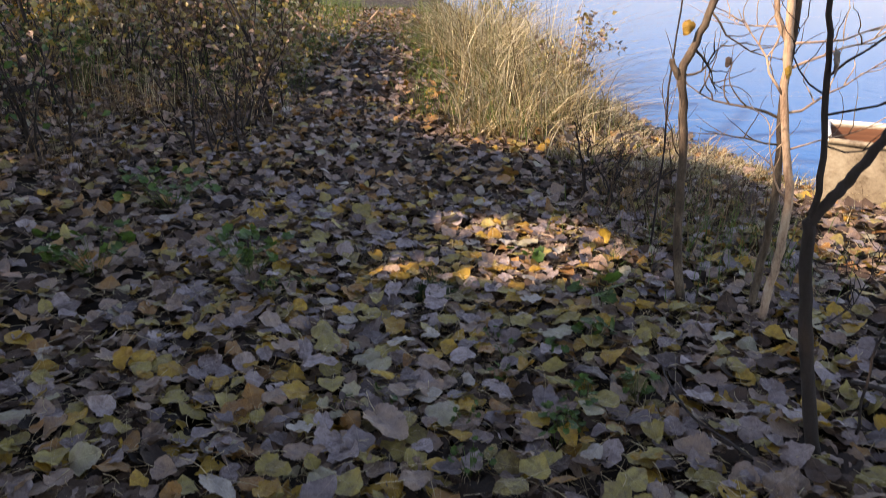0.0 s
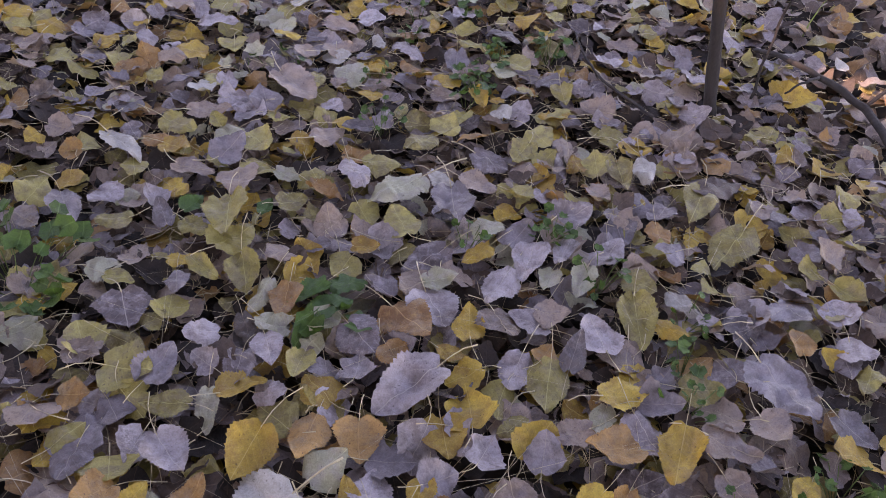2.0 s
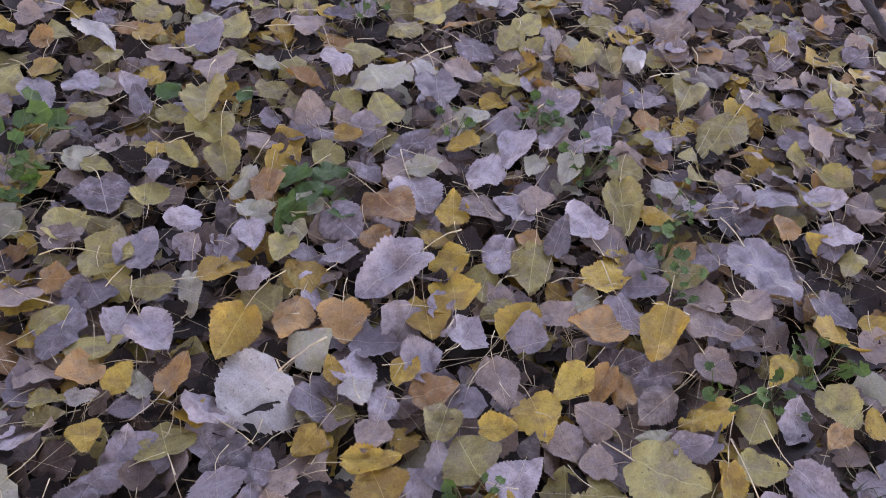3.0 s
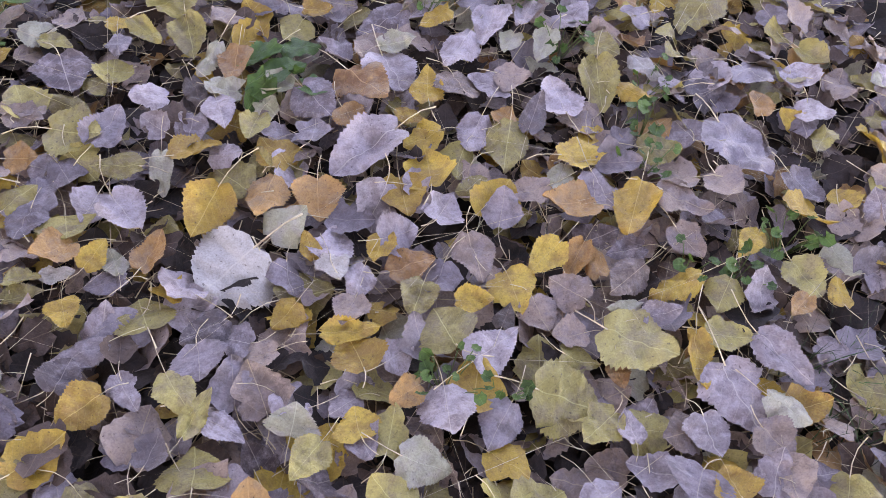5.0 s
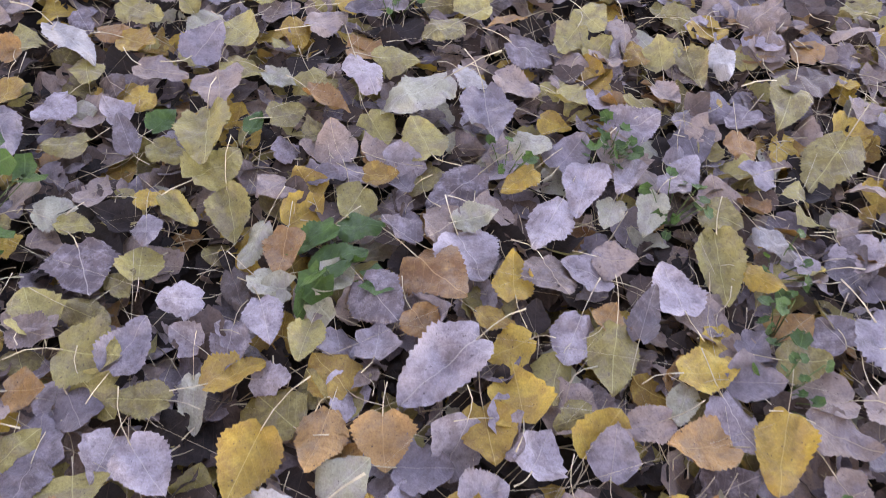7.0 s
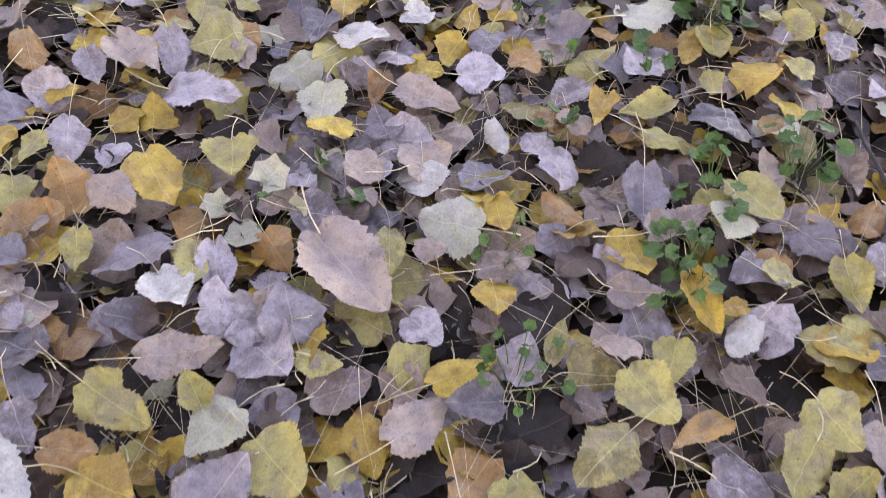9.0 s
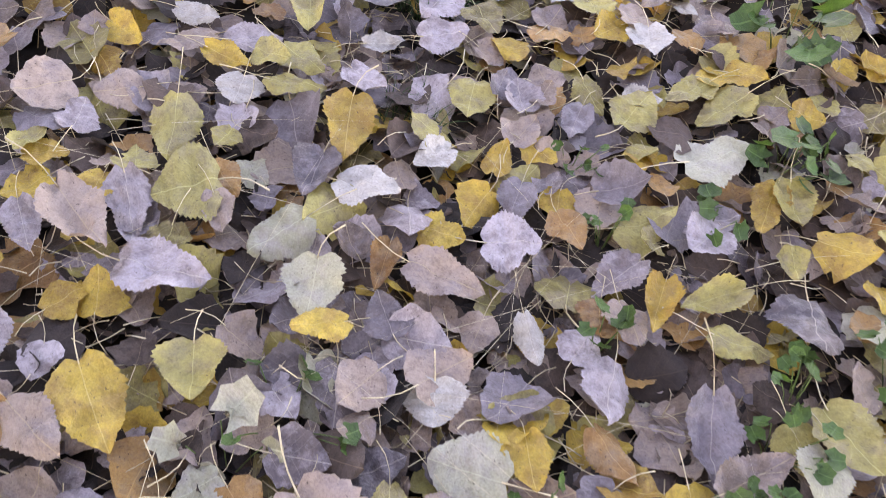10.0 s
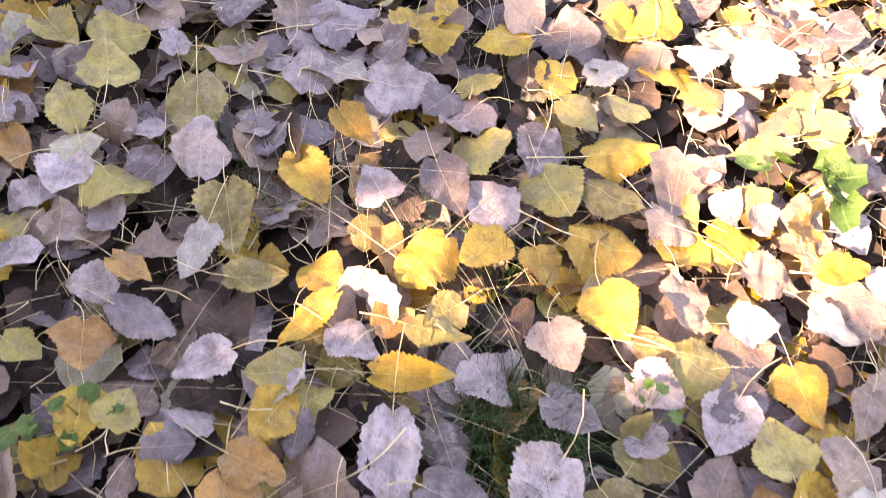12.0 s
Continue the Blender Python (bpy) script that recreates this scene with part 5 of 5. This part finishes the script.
sprig(0.33, 1.83, 9, 0.03, 0.07, 0.055, SPRIG, 28)
sprig(0.28, 2.05, 5, 0.03, 0.04, 0.055, SPRIG, 29)
sprig(0.66, 2.76, 6, 0.05, 0.05, 0.06, SPRIG, 30)
sprig(0.36, 3.51, 6, 0.055, 0.07, 0.07, BROAD, 32)
sprig(-0.88, 3.08, 34, 0.055, 0.18, 0.17, BROAD, 33)
sprig(-1.61, 2.97, 34, 0.055, 0.22, 0.16, BROAD, 34)
sprig(-1.76, 3.97, 34, 0.06, 0.26, 0.18, BROAD, 35)
sprig(-0.35, 1.05, 24, 0.05, 0.17, 0.07, BROAD, 36)
sprig(0.32, 1.06, 5, 0.062, 0.06, 0.055, "low plant with dark green pointed leaves", 37)
WITHERED = "withered grey-green plant drooping over the leaves"
sprig(-0.06, 2.12, 4, 0.04, 0.09, 0.045, WITHERED, 39, "green")
sprig(-0.11, 2.04, 3, 0.055, 0.06, 0.035, WITHERED, 40, "pale_green")
sprig(0.28, 1.00, 4, 0.055, 0.05, 0.04, WITHERED, 41, "pale_green")
sprig(-4.1, 6.5, 26, 0.10, 0.22, 0.55, "upright plant with yellow-green leaves under the bushes", 38, "olive")
sprig(-3.95, 6.5, 22, 0.10, 0.16, 1.0, "tall weed with bright yellow-green leaves on the bank", 42, "olive")


def tuft(x, y, radius, count, tall, seed):
    def spot(r):
        a, d = r.uniform(0, 6.3), radius * math.sqrt(r.random())
        return x + d * math.cos(a), y + d * math.sin(a), 1.0
    blades("grass_tuft", count, spot, tall, (0.002, 0.005), 0.7, MOSS, seed, "small dark green grass tuft among fallen leaves", "grass")


tuft(-0.03, 3.08, 0.075, 800, (0.07, 0.115), 71)
tuft(-0.01, 2.72, 0.06, 120, (0.06, 0.10), 72)
tuft(-0.48, 3.42, 0.08, 120, (0.06, 0.11), 73)
tuft(-0.22, 3.38, 0.05, 60, (0.06, 0.10), 74)
tuft(-0.06, 3.32, 0.06, 70, (0.06, 0.12), 75)
tuft(1.42, 0.46, 0.12, 90, (0.07, 0.15), 76)
tuft(0.75, 3.75, 0.12, 80, (0.05, 0.16), 77)


# ---- leaves still hanging on the young trees ----
def hanging_leaf(x, y, z, size, tone, turn, label):
    v, uv, f, blade = leaf_shape(10, 2, 0.5, 0.6, 0.04, True, 0.9, int(x * 1000), True)
    ob = mesh_object("hanging_leaf", v * size, f, [PIECE_LEAF[tone], STALK], uv, [0] * blade + [1] * (len(f) - blade))
    ob.matrix_world = pose(x, y, z, -100, 20, turn)
    return tagged(ob, label, "leaf")


hanging_leaf(0.95, 3.22, 1.16, 0.06, "yellow", 10, "bright yellow leaf hanging from a sapling")
hanging_leaf(1.31, 3.08, 1.02, 0.05, "yellow", 40, "small yellow leaf caught on a sapling")
hanging_leaf(1.19, 2.12, 1.17, 0.07, "brown", 60, "curled brown leaf hanging from a dark sapling")
hanging_leaf(1.11, 3.20, 1.03, 0.04, "brown", 20, "shrivelled dark leaf hanging from a twig")
hanging_leaf(0.72, 3.8, 0.10, 0.08, "yellow", 150, "yellow leaf standing upright among fallen leaves")


# ---- wood on the bank behind the path, which shades it ----
def in_sun(x, y):
    """Whether the gaps between the crowns let the sun down to this place."""
    n = noise.noise(Vector((x * 1.7, y * 1.7, 1.3)))
    m = noise.noise(Vector((x * 5.0, y * 5.0, 2.7)))
    if 3.06 + 0.06 * n < y < 4.3 + 0.2 * n and -0.54 + 0.45 * (y - 3.3) < x < 1.05 + 0.2 * n and m > (-0.33 if x < 0.05 else -0.55):
        return True
    if y > 5.9 and x > grass_edge(y) - 0.8 + 0.4 * n:
        return True
    if x > 1.75 + 0.15 * n and y > 3.15 + 0.2 * n + 0.45 * (x - 1.75):
        return True
    if ((x - 1.85) / 0.30) ** 2 + ((y - 2.38) / 0.24) ** 2 < 1:
        return True
    if y > 6.5 and x < -1.4 and m + 0.6 * n > 0.10:
        return True
    return y > 3.6 and m > 0.45


TRUNKS = [(-7.0, -3.4, 9.0), (-4.6, -5.6, 9.0), (-9.5, 0.2, 9.5), (-10.5, 4.5, 9.0), (-11.5, 8.5, 9.0), (-2.8, -6.8, 8.0)]


CANOPY = 16000    # unseen leaves added over the path to hold back light from above


def shade_trees():
    r = random.Random(91)
    crowns = [([], []) for _ in TRUNKS]
    trees = []
    for x, y, h in TRUNKS:
        t = thing("poplar_tree", "tall grey-barked poplar with thinning yellow crown", "tree", "poplars on the bank behind the path")
        z = ground_height(x, y) - 0.1
        limb("trunk", [(x, y, z), (x + 0.1, y, z + 2.5), (x - 0.1, y + 0.1, z + 5), (x, y, h)], 0.20, 0.05, BARK_GREY, t, 10, 0.02)
        for k in range(7):
            a = k * 2.4
            s = 2.6 + 0.75 * k
            limb("bough", [(x, y, z + s), (x + math.cos(a), y + math.sin(a), z + s + 0.7), (x + 2.1 * math.cos(a), y + 2.1 * math.sin(a), z + s + 1.2)], 0.06, 0.015, BARK_GREY, t, 7, 0.03)
        trees.append(t)
    made = 0
    while made < 40000:
        if made % 5 < 2:
            gx, gy = r.uniform(-1.8, 1.8), r.uniform(-0.3, 3.5)
        else:
            gx, gy = r.uniform(-6.5, 2.6), r.uniform(-3.0, 14.0)
        if in_sun(gx, gy):
            continue
        z = r.uniform(3.0, 7.0)
        p = Vector((gx, gy, 0)) + TO_SUN * (z / TO_SUN.z)
        k = min(range(len(TRUNKS)), key=lambda i: (TRUNKS[i][0] - p.x) ** 2 + (TRUNKS[i][1] - p.y) ** 2)
        small_leaf(*crowns[k], p, r.uniform(0.16, 0.26), r)
        made += 1
    made = 0
    while made < CANOPY:
        p = Vector((r.uniform(-8.0, 3.2), r.uniform(-7.0, 4.2), r.uniform(3.2, 6.8)))
        g = p - TO_SUN * (p.z / TO_SUN.z)
        if g.y > -3.5 and in_sun(g.x, g.y):
            continue
        k = min(range(len(TRUNKS)), key=lambda i: (TRUNKS[i][0] - p.x) ** 2 + (TRUNKS[i][1] - p.y) ** 2)
        small_leaf(*crowns[k], p, r.uniform(0.16, 0.26), r)
        made += 1
    for t, (v, f) in zip(trees, crowns):
        if v:
            c = mesh_object("crown", v, f, [STUFF_LEAF["olive"]], [(0.2, 0.4)] * len(v), smooth=False, parent=t)
            c["label"] = "thinning yellow-green foliage"


shade_trees()


# ---- leaves laid one by one on the litter ----
def laid_leaves():
    meshes = {}
    shapes = variants(22, 30, 3, True, 500, wide=(1.0, 1.0), calm=0.7, torn_share=0.1)
    r = random.Random(92)
    beds = [tagged(new("fallen_leaves"), label, "fallen leaves", kind="structure") for label in (
        "broad poplar leaves, lilac-grey, olive and orange, lying in the shade",
        "broad poplar leaves, yellow, olive and grey, lying near the sunny patch")]
    for x, y, turn, length, width, tone in LAID:
        top = beds[0 if y < 1.6 else 1]
        k = r.randrange(len(shapes))
        if (k, tone) not in meshes:
            v, uv, f, blade = shapes[k]
            ob = mesh_object("leaf", v, f, [PIECE_LEAF[tone], STALK], uv, [0] * blade + [1] * (len(f) - blade), parent=top)
            meshes[(k, tone)] = ob.data
        else:
            ob = new("leaf", meshes[(k, tone)])
            ob.parent = top
        e = pose(x, y, ground_height(x, y) + 0.046 + r.uniform(0, 0.012) + 0.1 * (length - 0.08), r.gauss(0, 8), r.gauss(0, 9), turn)
        ob.matrix_world = e @ Matrix.Diagonal((1.14 * width, 1.06 * length, length, 1))


laid_leaves()
